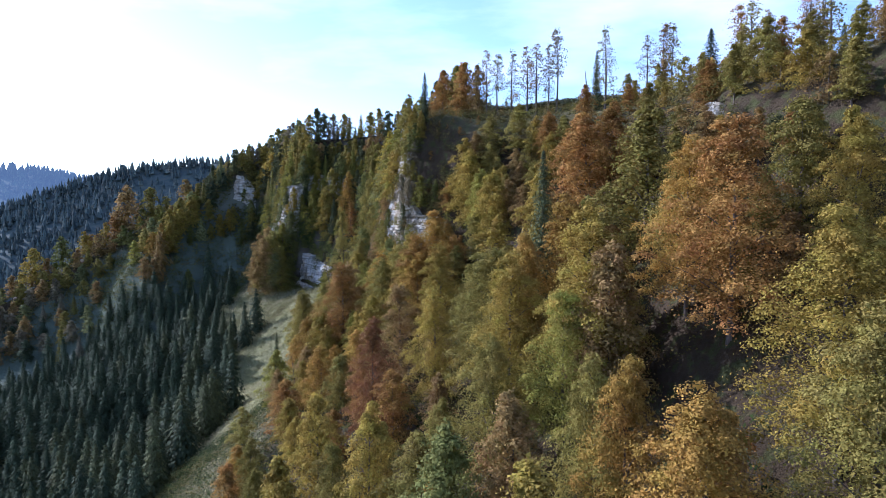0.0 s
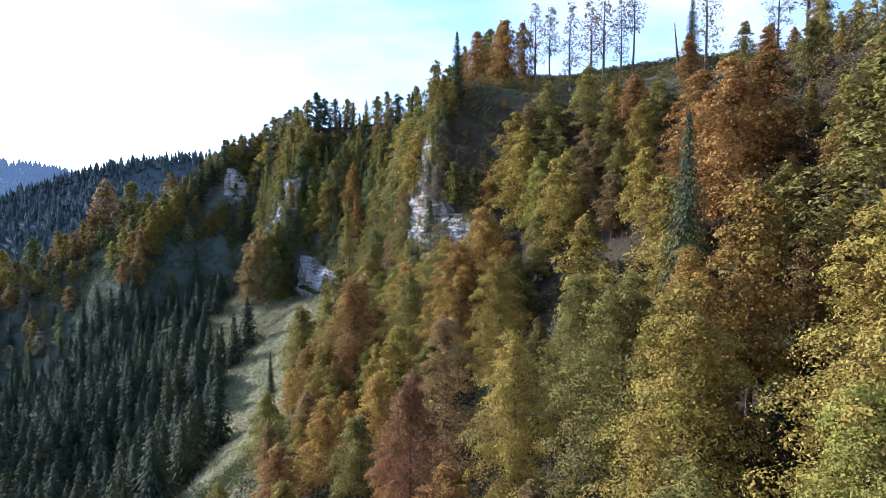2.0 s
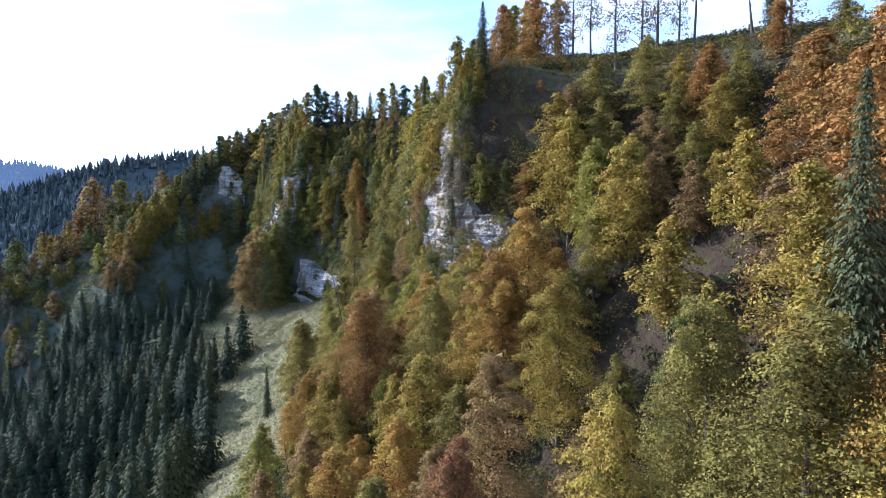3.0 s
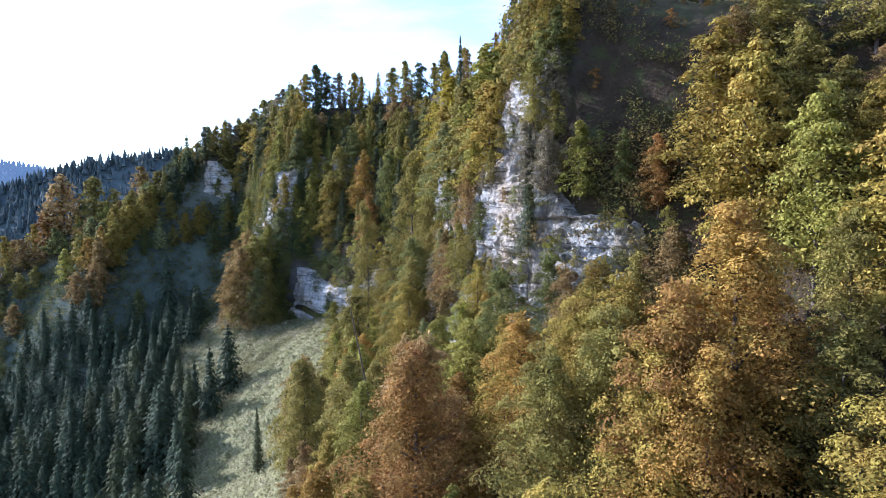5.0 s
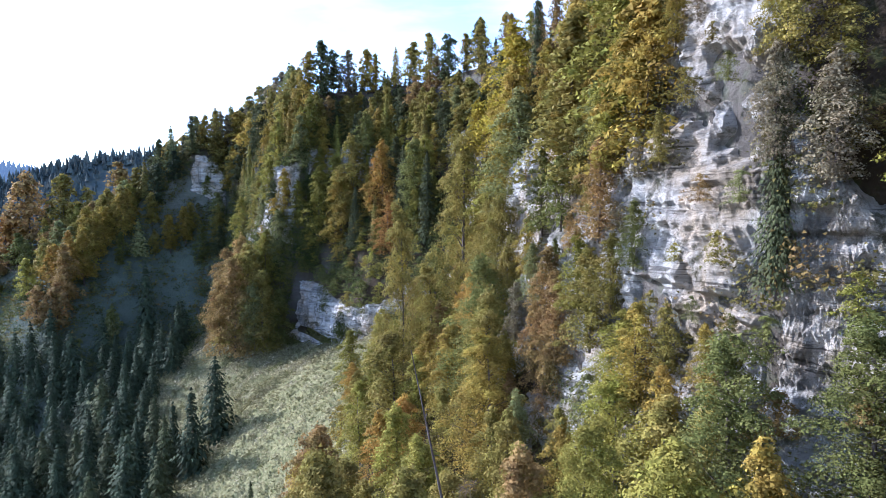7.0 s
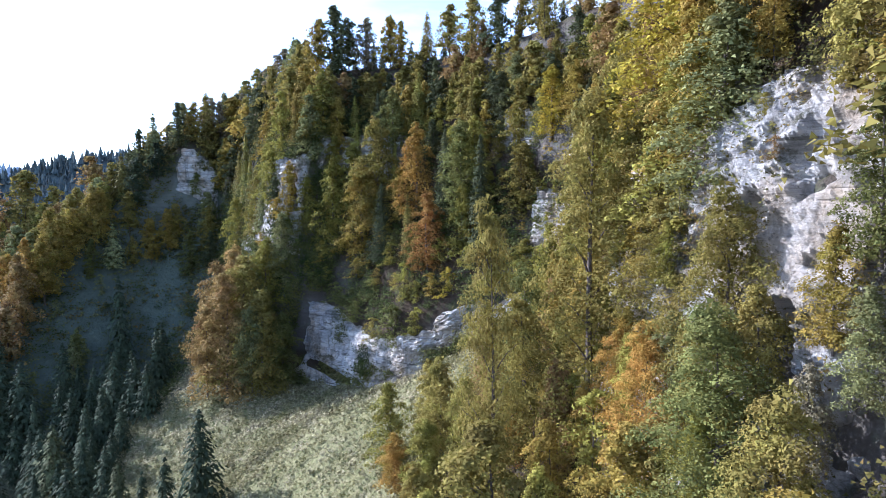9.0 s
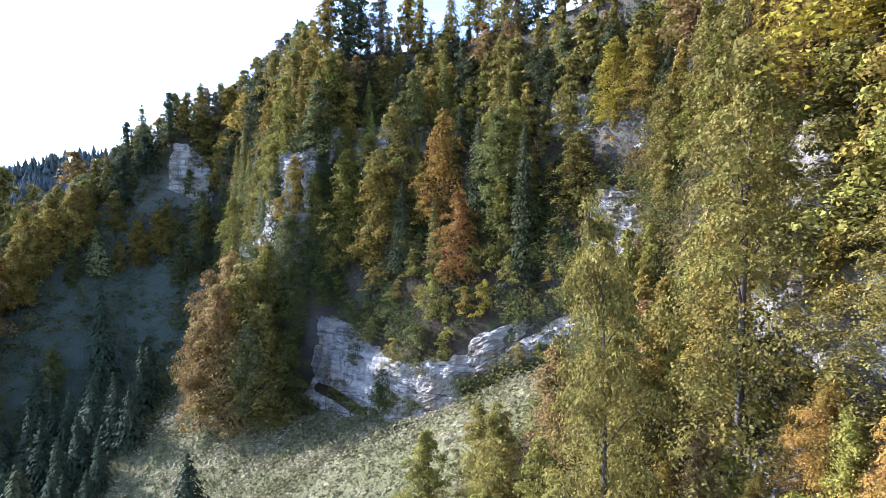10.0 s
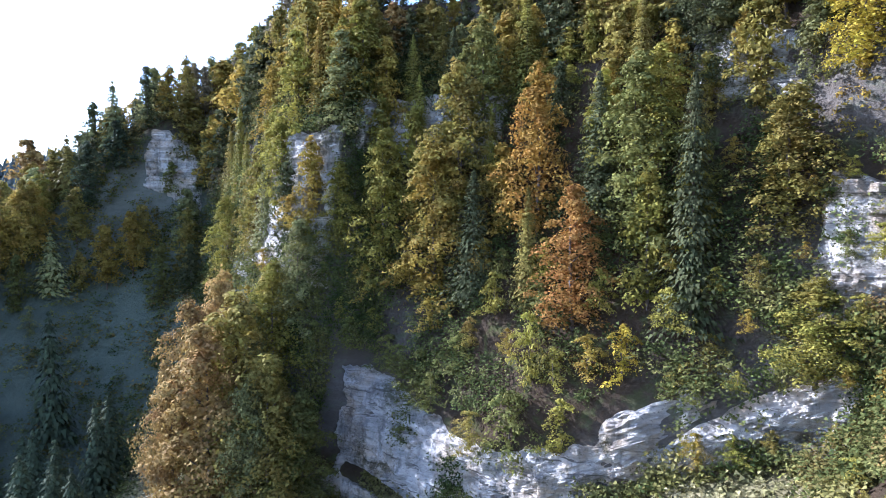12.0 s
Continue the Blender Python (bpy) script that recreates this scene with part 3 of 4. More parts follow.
# ---- far wooded hills ----
def far_hill(crest, front, back, count, size, seed, label, mat):
    """A ridge from its crest line (x, y, z): slopes fall to the front and the back, with woods as one mass."""
    r = np.random.default_rng(seed)
    line = spline(np.array(crest, float), 14)
    k = len(line)
    rows = []
    for f in np.linspace(-0.6, 1, 24):
        p = line.copy()
        if f < 0:
            p += np.array(back) * -f / 0.6
        else:
            p += np.array(front) * f
            p[:, 2] = line[:, 2] + (front[2]) * f ** 0.9
        p[:, 2] += [14 * rough((q[0], q[1], 3), 0.006, 4) * min(1, abs(f) * 3) for q in p]
        rows.append(p)
    gg = np.array(rows)
    ob = new("far_hill", mesh_of("far_hill", gg.reshape(-1, 3), grid_faces(24, k), mat, True))
    tagged(ob, label, "hill", kind="structure")
    n_c = 7
    fi, fk = r.uniform(7, 22.9, count), r.uniform(0, k - 1.01, count)
    crest_n = count // 6
    fi[:crest_n] = r.uniform(7.8, 9.6, crest_n)
    i0, k0 = fi.astype(int), fk.astype(int)
    a, b = (fi - i0)[:, None], (fk - k0)[:, None]
    base = (gg[i0, k0] * (1 - a) + gg[i0 + 1, k0] * a) * (1 - b) + (gg[i0, k0 + 1] * (1 - a) + gg[i0 + 1, k0 + 1] * a) * b
    h = size * r.uniform(0.6, 1.25, count)
    vs, fs = [], []
    for q, hh in zip(base, h):
        rad = hh * r.uniform(0.16, 0.3)
        for tier in (0.05, 0.4):
            o = len(vs)
            for c in range(n_c):
                t = 6.283 * c / n_c + r.uniform(-0.3, 0.3)
                rr = rad * (1 - tier) * r.uniform(0.65, 1.25)
                vs.append((q[0] + rr * math.cos(t), q[1] + rr * math.sin(t), q[2] + hh * (tier + r.uniform(0, 0.12))))
            vs.append((q[0], q[1], q[2] + hh * (0.66 if tier < 0.2 else 1.0)))
            fs += [(o + c, o + (c + 1) % n_c, o + n_c) for c in range(n_c)]
    me = mesh_of("far_woods", vs, fs, mat)
    tagged(new("far_woods", me), "far wooded slope of mixed conifers", "woods", kind="stuff")


far_hill([(80, 760, 180), (-120, 710, 170), (-290, 670, 151), (-370, 660, 136), (-470, 640, 100), (-600, 600, 40)], (-60, -230, -150), (60, 250, -140), 3600, 11, 11, "wooded ridge falling away to the valley", HAZED_FARWOOD)
far_hill([(-500, 1750, 190), (-900, 1650, 178), (-1080, 1620, 205), (-1300, 1600, 212), (-1700, 1500, 260), (-2200, 1300, 240)], (120, -700, -260), (-100, 400, -200), 2600, 27, 12, "distant wooded mountain ridge with added blue haze glow", DISTANT)

# ---- rock faces ----
cliff(4.55, 5.75, 4.05, 4.85, 0.9, "pale limestone wall with ledges and dark streaks", 80, 110)
cliff(5.6, 7.1, 3.7, 5.35, 0.9, "pale limestone pillar with ledges and dark streaks", 80, 110)
cliff(7.0, 8.5, 3.8, 5.25, 0.9, "sunlit white limestone cliff above the trees", 80, 100)
cliff(9.3, 10.25, 3.95, 4.95, 1.5, "sunlit white rock face beside the grassy hollow")
cliff(2.34, 2.52, 5.38, 5.56, 1.0, "small pale rock outcrop below the crest", 60, 60)
cliff(9.8, 10.8, 3.05, 3.75, 0.6, "slanting pale rock band above the herbs", ragged=0.6)
cliff(10.35, 12.5, 2.8, 4.1, 0.9, "layered limestone wall with a dark cave slot", tilt=1.2, slot=True, ragged=0.45)
cliff(11.2, 12.6, 4.75, 5.2, 0.8, "grey limestone band high in the hollow")
cliff(9.7, 10.6, 5.15, 5.65, 0.8, "layered grey limestone band below the rim")
cliff(12.5, 13.5, 4.2, 5.05, 0.9, "weathered limestone crag overgrown with trees")
cliff(14.2, 15.1, 4.45, 5.12, 1.0, "grey shaded limestone cliff below the ridge")

# ---- single trees ----
plant("beech_close", -20.8, 162.0, 9.0, "lime", "below the limestone wall")
plant("spruce", 12.6, 77.0, 20.0, "needle", "on the beech slope", wide=0.7)
plant("spruce", -13.5, 174.0, 19.0, "needle", "above the limestone wall", wide=0.5)
plant("slim_near", -15.0, 180.0, 17.0, "yellow", "above the limestone wall", wide=1.2)
plant("slim", -11.0, 149.0, 13.0, "lime", "beside the limestone pillar", wide=1.3)
plant("slim", -13.5, 155.0, 14.0, "olive", "beside the limestone pillar", wide=1.3)
plant("slim", -11.5, 144.5, 12.0, "gold", "beside the limestone pillar", wide=1.2)
plant("beech_close", 31.5, 46.4, 12.5, "gold", "on the beech slope")
plant("beech_close", 24.3, 36.7, 17.0, "gold", "on the beech slope", wide=1.1)
plant("beech_close", 22.4, 30.8, 17.0, "olive", "on the beech slope")
plant("beech_close", 23.0, 48.6, 18.0, "rust", "on the beech slope", wide=1.15)
plant("beech_close", 14.5, 33.0, 17.0, "orange", "on the beech slope", wide=1.1)
plant("beech_close", 12.3, 40.0, 17.0, "orange", "on the beech slope", wide=0.8)
plant("beech_close", 13.5, 55.9, 19.0, "gold", "on the beech slope")
plant("beech_close", 10.7, 52.9, 15.0, "lime", "on the beech slope")
plant("slim_near", 23.0, 69.7, 17.0, "olive", "on the beech slope", wide=1.3)
plant("beech_near", 6.8, 112.1, 14.0, "lime", "on the beech slope", wide=0.9)
plant("beech_near", 19.4, 84.1, 16.0, "rust", "on the beech slope", wide=1.1)
plant("beech_near", 19.1, 111.8, 10.0, "rust", "on the beech slope")
plant("beech_close", -1.1, 75.8, 16.0, "gold", "on the beech slope", wide=0.85)
plant("beech_close", -9.4, 80.7, 17.0, "red", "on the beech slope", wide=0.8)
plant("beech_near", -7.5, 61.9, 15.0, "gold", "on the beech slope", wide=0.8)
plant("beech_near", 0.3, 47.2, 16.0, "green", "on the beech slope")
plant("beech_near", -36.7, 156.1, 16.0, "olive", "on the beech slope", wide=0.8)
plant("beech_close", 9.3, 67.8, 16.0, "orange", "on the beech slope", wide=0.9)
plant("beech_close", -6.1, 111.2, 15.0, "gold", "on the beech slope", wide=1.1)
plant("beech_close", 4.8, 78.1, 15.0, "olive", "on the beech slope")
plant("beech_close", 4.5, 55.6, 15.0, "olive", "on the beech slope")
plant("beech_near", 5.6, 49.0, 14.0, "brown", "on the beech slope")
plant("beech_close", 10.7, 42.8, 16.0, "olive", "on the beech slope", wide=0.8)
plant("beech_near", 5.7, 38.3, 16.0, "gold", "on the beech slope")
plant("beech_near", -15.3, 72.6, 16.0, "gold", "on the beech slope", wide=0.8)
plant("beech", -18.0, 64.4, 16.0, "gold", "on the beech slope", wide=0.8)
plant("beech_close", 22.5, 56.0, 16.0, "orange", "on the beech slope")
plant("beech_near", 14.4, 52.5, 16.0, "brown", "on the beech slope")
plant("beech_near", 30.8, 52.8, 13.0, "olive", "on the beech slope")
plant("beech_near", 28.2, 66.0, 10.5, "brown", "on the beech slope")
plant("slim_close", -20.8, 155.5, 15.0, "olive", "on the beech slope")
plant("beech_near", 19.4, 111.9, 9.0, "rust", "on the beech slope", wide=1.2)
plant("beech_near", 21.3, 95.7, 12.0, "rust", "on the beech slope", wide=1.2)
plant("beech_near", 23.9, 87.2, 13.0, "rust", "on the beech slope", wide=1.2)
plant("slim_close", 5.6, 82.3, 13.0, "green", "on the beech slope")
plant("slim_close", -6.4, 88.2, 17.0, "brown", "on the beech slope", wide=1.1)
plant("beech_close", -0.5, 94.0, 15.0, "gold", "on the beech slope")
plant("beech_close", -8.5, 112.6, 15.0, "gold", "on the beech slope")
plant("slim_close", -18.7, 120.6, 17.0, "brown", "on the beech slope", wide=1.3)
plant("beech_close", 5.7, 69.6, 17.0, "olive", "on the beech slope", wide=1.1)
plant("beech_close", 7.1, 63.2, 18.0, "gold", "on the beech slope")
plant("slim_near", 4.5, 121.5, 14.0, "gold", "on the beech slope", wide=1.3)
plant("slim_near", 9.5, 122.5, 10.0, "olive", "on the beech slope", wide=1.3)
plant("beech_near", 8.6, 105.4, 14.0, "gold", "on the beech slope")
plant("beech_near", 12.8, 81.6, 14.0, "gold", "on the beech slope")
plant("beech_near", 14.0, 69.3, 16.0, "orange", "on the beech slope")
plant("beech_close", -19.3, 116.0, 18.0, "rust", "below the limestone wall", wide=1.1)
plant("beech_near", -34.9, 151.3, 17.0, "olive", "below the limestone wall", wide=0.9)
plant("slim_close", -11.5, 116.3, 15.0, "orange", "below the limestone wall", wide=1.2)
plant("slim_close", -6.0, 117.4, 14.0, "gold", "below the limestone wall", wide=1.1)
plant("slim_close", -6.9, 122.9, 12.0, "brown", "below the limestone wall")
plant("beech_close", -1.3, 106.2, 18.0, "orange", "below the limestone wall", wide=1.1)
plant("beech_close", -4.8, 105.6, 17.0, "rust", "below the limestone wall")
plant("beech_close", -7.3, 108.3, 16.0, "olive", "below the limestone wall")
plant("beech_close", -10.9, 109.5, 15.0, "olive", "below the limestone wall")
plant("slim_close", -14.6, 139.9, 12.0, "lime", "below the limestone wall", wide=1.2)
plant("spruce", -8.6, 132.6, 12.0, "needle", "clinging to the cliff", wide=0.6, z=95.5)
plant("slim_close", -12.7, 142.9, 8.0, "lime", "below the limestone wall", wide=1.6)
plant("slim_close", -21.3, 152.8, 13.0, "gold", "below the limestone wall", wide=1.3)
plant("beech_near", -38.2, 166.3, 15.0, "brown", "below the limestone wall")
plant("slim_near", -30.8, 173.0, 14.0, "olive", "below the limestone wall", wide=1.3)
plant("slim_close", -11.4, 131.5, 12.8, "green", "below the limestone wall", wide=1.2)
plant("slim_close", -17.6, 134.0, 13.0, "lime", "below the limestone wall")
plant("slim_close", -7.4, 127.5, 10.8, "green", "below the limestone wall", wide=1.2)
plant("beech_close", -18.6, 164.5, 15.0, "olive", "below the limestone wall", wide=0.9)
plant("slim_close", -21.5, 181.0, 27.0, "olive", "below the limestone wall", wide=0.8)
plant("slim_close", -29.8, 180.3, 27.0, "olive", "below the limestone wall", wide=0.55)
plant("spruce", -50.5, 183.0, 12.0, "needle", "by the meadow edge", wide=0.8)
plant("shrub", -39.5, 192.0, 6.0, "gold", "by the meadow edge", wide=0.8)
plant("slim_close", -18.9, 173.2, 11.4, "olive", "below the limestone wall", wide=1.3)
plant("beech_close", -21.1, 174.2, 10.1, "orange", "below the limestone wall", wide=0.9)
plant("slim_close", -20.9, 161.3, 14.0, "green", "below the limestone wall", wide=1.2)
plant("slim_near", -27.1, 189.2, 5.3, "yellow", "below the limestone wall")
plant("beech_near", -33.4, 196.2, 12.0, "olive", "below the limestone wall", wide=0.9)
plant("slim_close", -26.3, 187.2, 14.2, "olive", "below the limestone wall", wide=1.2)
plant("slim_near", -16.2, 174.0, 14.0, "gold", "above the limestone wall")
plant("slim_close", -25.3, 191.0, 15.4, "green", "below the limestone wall")
plant("spruce", -16.2, 191.9, 8.7, "needle", "above the limestone wall", wide=0.8)
plant("slim_near", -17.5, 178.5, 12.0, "olive", "above the limestone wall", wide=1.2)
plant("slim_near", -16.7, 173.9, 13.0, "lime", "above the limestone wall", wide=1.2)
plant("slim_near", -16.0, 170.3, 12.0, "sage", "above the limestone wall", wide=1.3)
plant("slim_near", -16.8, 174.9, 3.3, "green", "below the limestone wall")
plant("slim_near", -27.0, 185.9, 5.2, "orange", "below the limestone wall", wide=1.2)
plant("beech_close", -21.2, 168.9, 11.5, "orange", "below the limestone wall", wide=0.9)
plant("beech_close", -17.6, 166.9, 5.3, "lime", "below the limestone wall", wide=0.8)
plant("beech_close", -19.7, 165.9, 7.1, "gold", "below the limestone wall", wide=0.9)
plant("slim_near", -17.5, 186.4, 13.0, "olive", "above the limestone wall", wide=1.2)
plant("beech_near", 5.1, 117.3, 17.0, "gold", "below the limestone wall", wide=0.9)
plant("beech_close", -6.1, 105.1, 15.0, "gold", "below the limestone wall")
plant("beech_close", -4.2, 102.8, 15.0, "orange", "below the limestone wall")
plant("slim_near", -46.4, 244.6, 17.4, "gold", "in the wooded hollow", wide=1.15)
plant("slim_near", -44.1, 245.4, 20.1, "olive", "in the wooded hollow")
plant("slim_near", -36.7, 238.4, 16.5, "orange", "in the wooded hollow", wide=1.0)
plant("slim_near", -34.7, 231.5, 12.5, "rust", "in the wooded hollow", wide=1.15)
plant("slim_near", -29.3, 231.2, 17.0, "green", "in the wooded hollow", wide=1.1)
plant("spruce", -26.6, 225.6, 21.0, "needle", "in the wooded hollow", wide=0.85)
plant("slim_near", -27.0, 231.7, 10.5, "lime", "in the wooded hollow", wide=1.2)
plant("slim_near", -20.7, 222.5, 11.1, "olive", "in the wooded hollow", wide=1.3)
plant("beech_near", -21.0, 218.5, 8.0, "lime", "in the wooded hollow", wide=1.5)
plant("spruce", -31.7, 234.2, 15.0, "needle", "in the wooded hollow")
plant("slim_near", -52.5, 249.0, 18.0, "lime", "in the wooded hollow", wide=0.9)
plant("slim_near", -41.0, 248.0, 14.0, "green", "in the wooded hollow", wide=1.1)
plant("slim_near", -22.5, 232.1, 11.0, "needle", "in the wooded hollow", wide=1.1)
plant("slim_near", -16.6, 220.9, 10.0, "yellow", "in the wooded hollow", wide=1.2)
plant("slim_near", -14.0, 217.7, 9.0, "gold", "in the wooded hollow", wide=1.2)
plant("slim_near", -13.1, 212.8, 9.3, "olive", "in the wooded hollow", wide=1.4)
plant("shrub", -31.7, 226.8, 4.6, "yellow", "on the hollow ledges", wide=0.9)
plant("shrub", -38.6, 231.3, 6.0, "lime", "on the hollow ledges", wide=0.7)
plant("shrub", -40.6, 229.8, 7.0, "green", "on the hollow ledges", wide=0.9)
plant("shrub", -36.5, 227.4, 4.5, "lime", "on the hollow ledges")
plant("shrub", -48.2, 241.0, 5.5, "green", "on the hollow ledges", wide=1.1)
plant("shrub", -44.5, 238.0, 4.5, "green", "on the hollow ledges", wide=1.1)
plant("shrub", -25.9, 223.5, 3.8, "olive", "on the hollow ledges", wide=1.1)
plant("shrub", -28.5, 224.5, 3.0, "green", "on the hollow ledges", wide=1.2)
plant("shrub", -17.1, 213.5, 4.0, "lime", "on the hollow ledges", wide=1.2)
plant("shrub", -15.4, 208.6, 5.5, "olive", "on the hollow ledges", wide=1.2)
plant("shrub", -52.0, 245.5, 4.0, "green", "on the hollow ledges", wide=1.1)
plant("shrub", -34.0, 221.0, 1.8, "lime", "on the hollow ledges")
plant("slim_near", -58.0, 250.9, 11.0, "lime", "on the crag")
plant("beech_near", -72.1, 250.7, 21.1, "peach", "on the crag", wide=0.75)
plant("beech_near", -73.7, 245.7, 22.0, "peach", "on the crag", wide=0.7)
plant("beech_near", -74.7, 241.7, 19.0, "peach", "on the crag", wide=0.7)
plant("slim_near", -67.9, 249.7, 13.6, "sage", "on the crag", wide=1.09)
plant("slim_near", -65.0, 251.7, 4.9, "olive", "on the crag", wide=1.09)
plant("slim_near", -68.2, 243.7, 23.0, "olive", "on the crag", wide=1.09)
plant("slim_near", -64.4, 245.7, 10.9, "olive", "on the crag", wide=1.16)
plant("slim_near", -70.5, 239.7, 22.0, "peach", "on the crag", wide=1.02)
plant("beech_near", -65.4, 237.7, 16.0, "sage", "on the crag", wide=0.8)
plant("slim_near", -63.5, 238.2, 18.0, "olive", "on the crag", wide=1.1)
plant("slim_near", -60.6, 240.5, 13.0, "green", "on the crag", wide=1.2)
plant("slim_near", -61.8, 241.7, 11.0, "sage", "on the crag", wide=1.09)
plant("slim_near", -65.9, 249.8, 16.0, "lime", "on the crag", wide=1.2)
plant("slim_near", -62.5, 249.8, 13.0, "sage", "on the crag")
plant("slim_near", -79.5, 276.9, 14.0, "lime", "on the crag")
plant("slim_near", -68.9, 265.6, 8.0, "lime", "on the crag", wide=0.95)
plant("slim", -55.7, 256.9, 14.0, "lime", "on the wooded rim")
plant("slim", -64.4, 259.4, 14.0, "lime", "on the wooded rim")
plant("slim", -91.3, 312.3, 10.0, "brown", "on the wooded rim", wide=1.2)
plant("slim", -97.4, 309.5, 12.5, "olive", "on the wooded rim")
plant("slim", -103.7, 305.0, 12.3, "needle", "on the wooded rim")
plant("shrub", -60.6, 249.6, 4.0, "green", "on the hollow ledges")
plant("beech", -123.2, 286.1, 13.0, "gold", "on the shaded hillside")
plant("beech", -118.8, 291.3, 13.0, "gold", "on the shaded hillside")
plant("beech", -126.1, 273.0, 15.0, "orange", "on the shaded hillside", wide=0.9)
plant("beech", -125.6, 281.8, 12.0, "olive", "on the shaded hillside", wide=0.9)
plant("beech", -107.1, 293.2, 12.0, "gold", "on the shaded hillside", wide=0.9)
plant("beech", -102.3, 298.0, 11.0, "olive", "on the shaded hillside", wide=0.9)
plant("beech", -111.8, 266.4, 9.0, "green", "on the shaded hillside")
plant("beech", -123.9, 267.2, 17.0, "peach", "on the shaded hillside", wide=0.9)
plant("beech", -122.9, 273.9, 16.0, "gold", "on the shaded hillside", wide=0.9)
plant("beech", -123.6, 282.1, 15.0, "gold", "on the shaded hillside", wide=0.9)
plant("beech", -119.6, 288.9, 15.0, "gold", "on the shaded hillside", wide=0.9)
plant("beech_far", -123.2, 261.2, 14.0, "brown", "on the shaded hillside", wide=0.9)
plant("beech", -103.6, 296.3, 12.0, "gold", "on the shaded hillside")
plant("beech", -113.0, 294.6, 11.0, "olive", "on the shaded hillside")
plant("shrub", -111.2, 263.6, 8.0, "sage", "on the shaded hillside", wide=0.7)
plant("shrub", -119.6, 272.5, 4.0, "sage", "on the shaded hillside", wide=0.8)
plant("shrub", -114.3, 282.0, 5.0, "sage", "on the shaded hillside", wide=0.7)
plant("shrub", -115.8, 257.5, 5.0, "green", "on the shaded hillside", wide=0.8)
plant("shrub", -98.0, 262.0, 2.5, "sage", "on the shaded hillside")
plant("shrub", -93.0, 270.0, 2.0, "sage", "on the shaded hillside")
plant("spruce_far", -104.5, 270.9, 20.0, "dark", "on the shaded hillside", wide=0.7)
plant("spruce_far", -100.3, 243.9, 14.0, "dark", "by the meadow edge", wide=0.9)
plant("spruce_far", -107.4, 244.4, 13.0, "dark", "by the meadow edge", wide=0.9)
plant("slim", -112.1, 297.4, 13.0, "dark", "on the wooded rim")
plant("beech_far", -160.3, 299.3, 15.0, "rust", "on the distant spur", wide=1.1)
plant("beech_far", -165.8, 293.7, 12.0, "brown", "on the distant spur", wide=1.1)
plant("beech_far", -144.8, 302.4, 19.2, "olive", "on the distant spur")
plant("beech_far", -155.5, 301.6, 23.9, "brown", "on the distant spur")
plant("beech_far", -128.2, 306.4, 16.2, "peach", "on the distant spur")
plant("beech", -127.0, 283.9, 14.0, "gold", "on the shaded hillside")
plant("beech_far", -129.4, 271.6, 13.0, "orange", "on the shaded hillside")
plant("beech_far", -129.0, 262.3, 11.0, "brown", "on the shaded hillside")
plant("beech", -120.6, 290.9, 13.0, "olive", "on the shaded hillside")
plant("beech_far", -196.1, 291.7, 18.8, "gold", "on the distant spur")
plant("beech_far", -203.0, 285.3, 12.0, "brown", "on the distant spur")
plant("beech_far", -184.6, 295.3, 16.4, "green", "on the distant spur")
plant("beech_far", -175.5, 298.6, 12.7, "gold", "on the distant spur")
plant("crest", 9.7, 137.1, 15.3, "brown", "on the grassy crest")
plant("crest", 12.0, 134.9, 14.3, "olive", "on the grassy crest")
plant("crest", 15.0, 132.4, 15.2, "grey", "on the grassy crest")
plant("crest", 17.6, 130.2, 15.1, "brown", "on the grassy crest", wide=1.2)
plant("crest", 19.4, 128.7, 15.2, "brown", "on the grassy crest", wide=1.1)
plant("crest", 23.0, 125.6, 17.3, "grey", "on the grassy crest")
plant("crest", 21.5, 126.9, 14.6, "grey", "on the grassy crest", wide=0.8)
plant("beech", 4.7, 141.9, 13.0, "rust", "on the grassy crest")
plant("beech", 0.1, 146.3, 12.0, "rust", "on the grassy crest", wide=0.9)
plant("beech", 7.8, 139.0, 12.0, "brown", "on the grassy crest", wide=0.8)
plant("beech", 32.9, 110.2, 6.0, "olive", "on the grassy crest")
plant("slim", -7.7, 138.3, 13.0, "olive", "above the limestone wall")
plant("spruce", -4.0, 135.3, 11.0, "needle", "above the limestone wall")
plant("slim", -14.9, 235.0, 12.0, "olive", "on the wooded rim")
plant("crest", 30.4, 116.2, 15.8, "olive", "on the grassy crest")
plant("spruce", 29.4, 118.5, 11.2, "needle", "on the grassy crest", wide=0.9)
plant("crest", 34.8, 105.6, 11.6, "grey", "on the grassy crest", wide=1.1)
plant("crest", 36.4, 101.9, 12.7, "brown", "on the grassy crest", wide=1.3)
plant("crest", 37.1, 100.3, 12.3, "olive", "on the grassy crest")
plant("spruce", 40.1, 93.0, 9.1, "dark", "on the grassy crest", wide=1.5)
plant("beech", 38.6, 96.7, 4.8, "grey", "on the grassy crest")
plant("crest", 41.7, 87.3, 11.3, "rust", "on the grassy crest", wide=1.3)
plant("crest", 42.3, 85.1, 11.6, "olive", "on the grassy crest", wide=1.5)
plant("crest", 43.0, 82.5, 9.6, "brown", "on the grassy crest", wide=1.1)
plant("stem", 43.9, 78.9, 6.0, "grey", "on the grassy crest")
plant("crest", 44.6, 76.3, 10.4, "rust", "on the grassy crest")
plant("stem", 44.8, 75.5, 11.5, "grey", "on the grassy crest", wide=1.2)
plant("stem", 45.1, 74.4, 11.0, "brown", "on the grassy crest", wide=1.2)
plant("stem", 45.3, 73.5, 10.5, "olive", "on the grassy crest", wide=1.4)
plant("stem", 45.5, 72.8, 9.5, "olive", "on the grassy crest", wide=1.6)
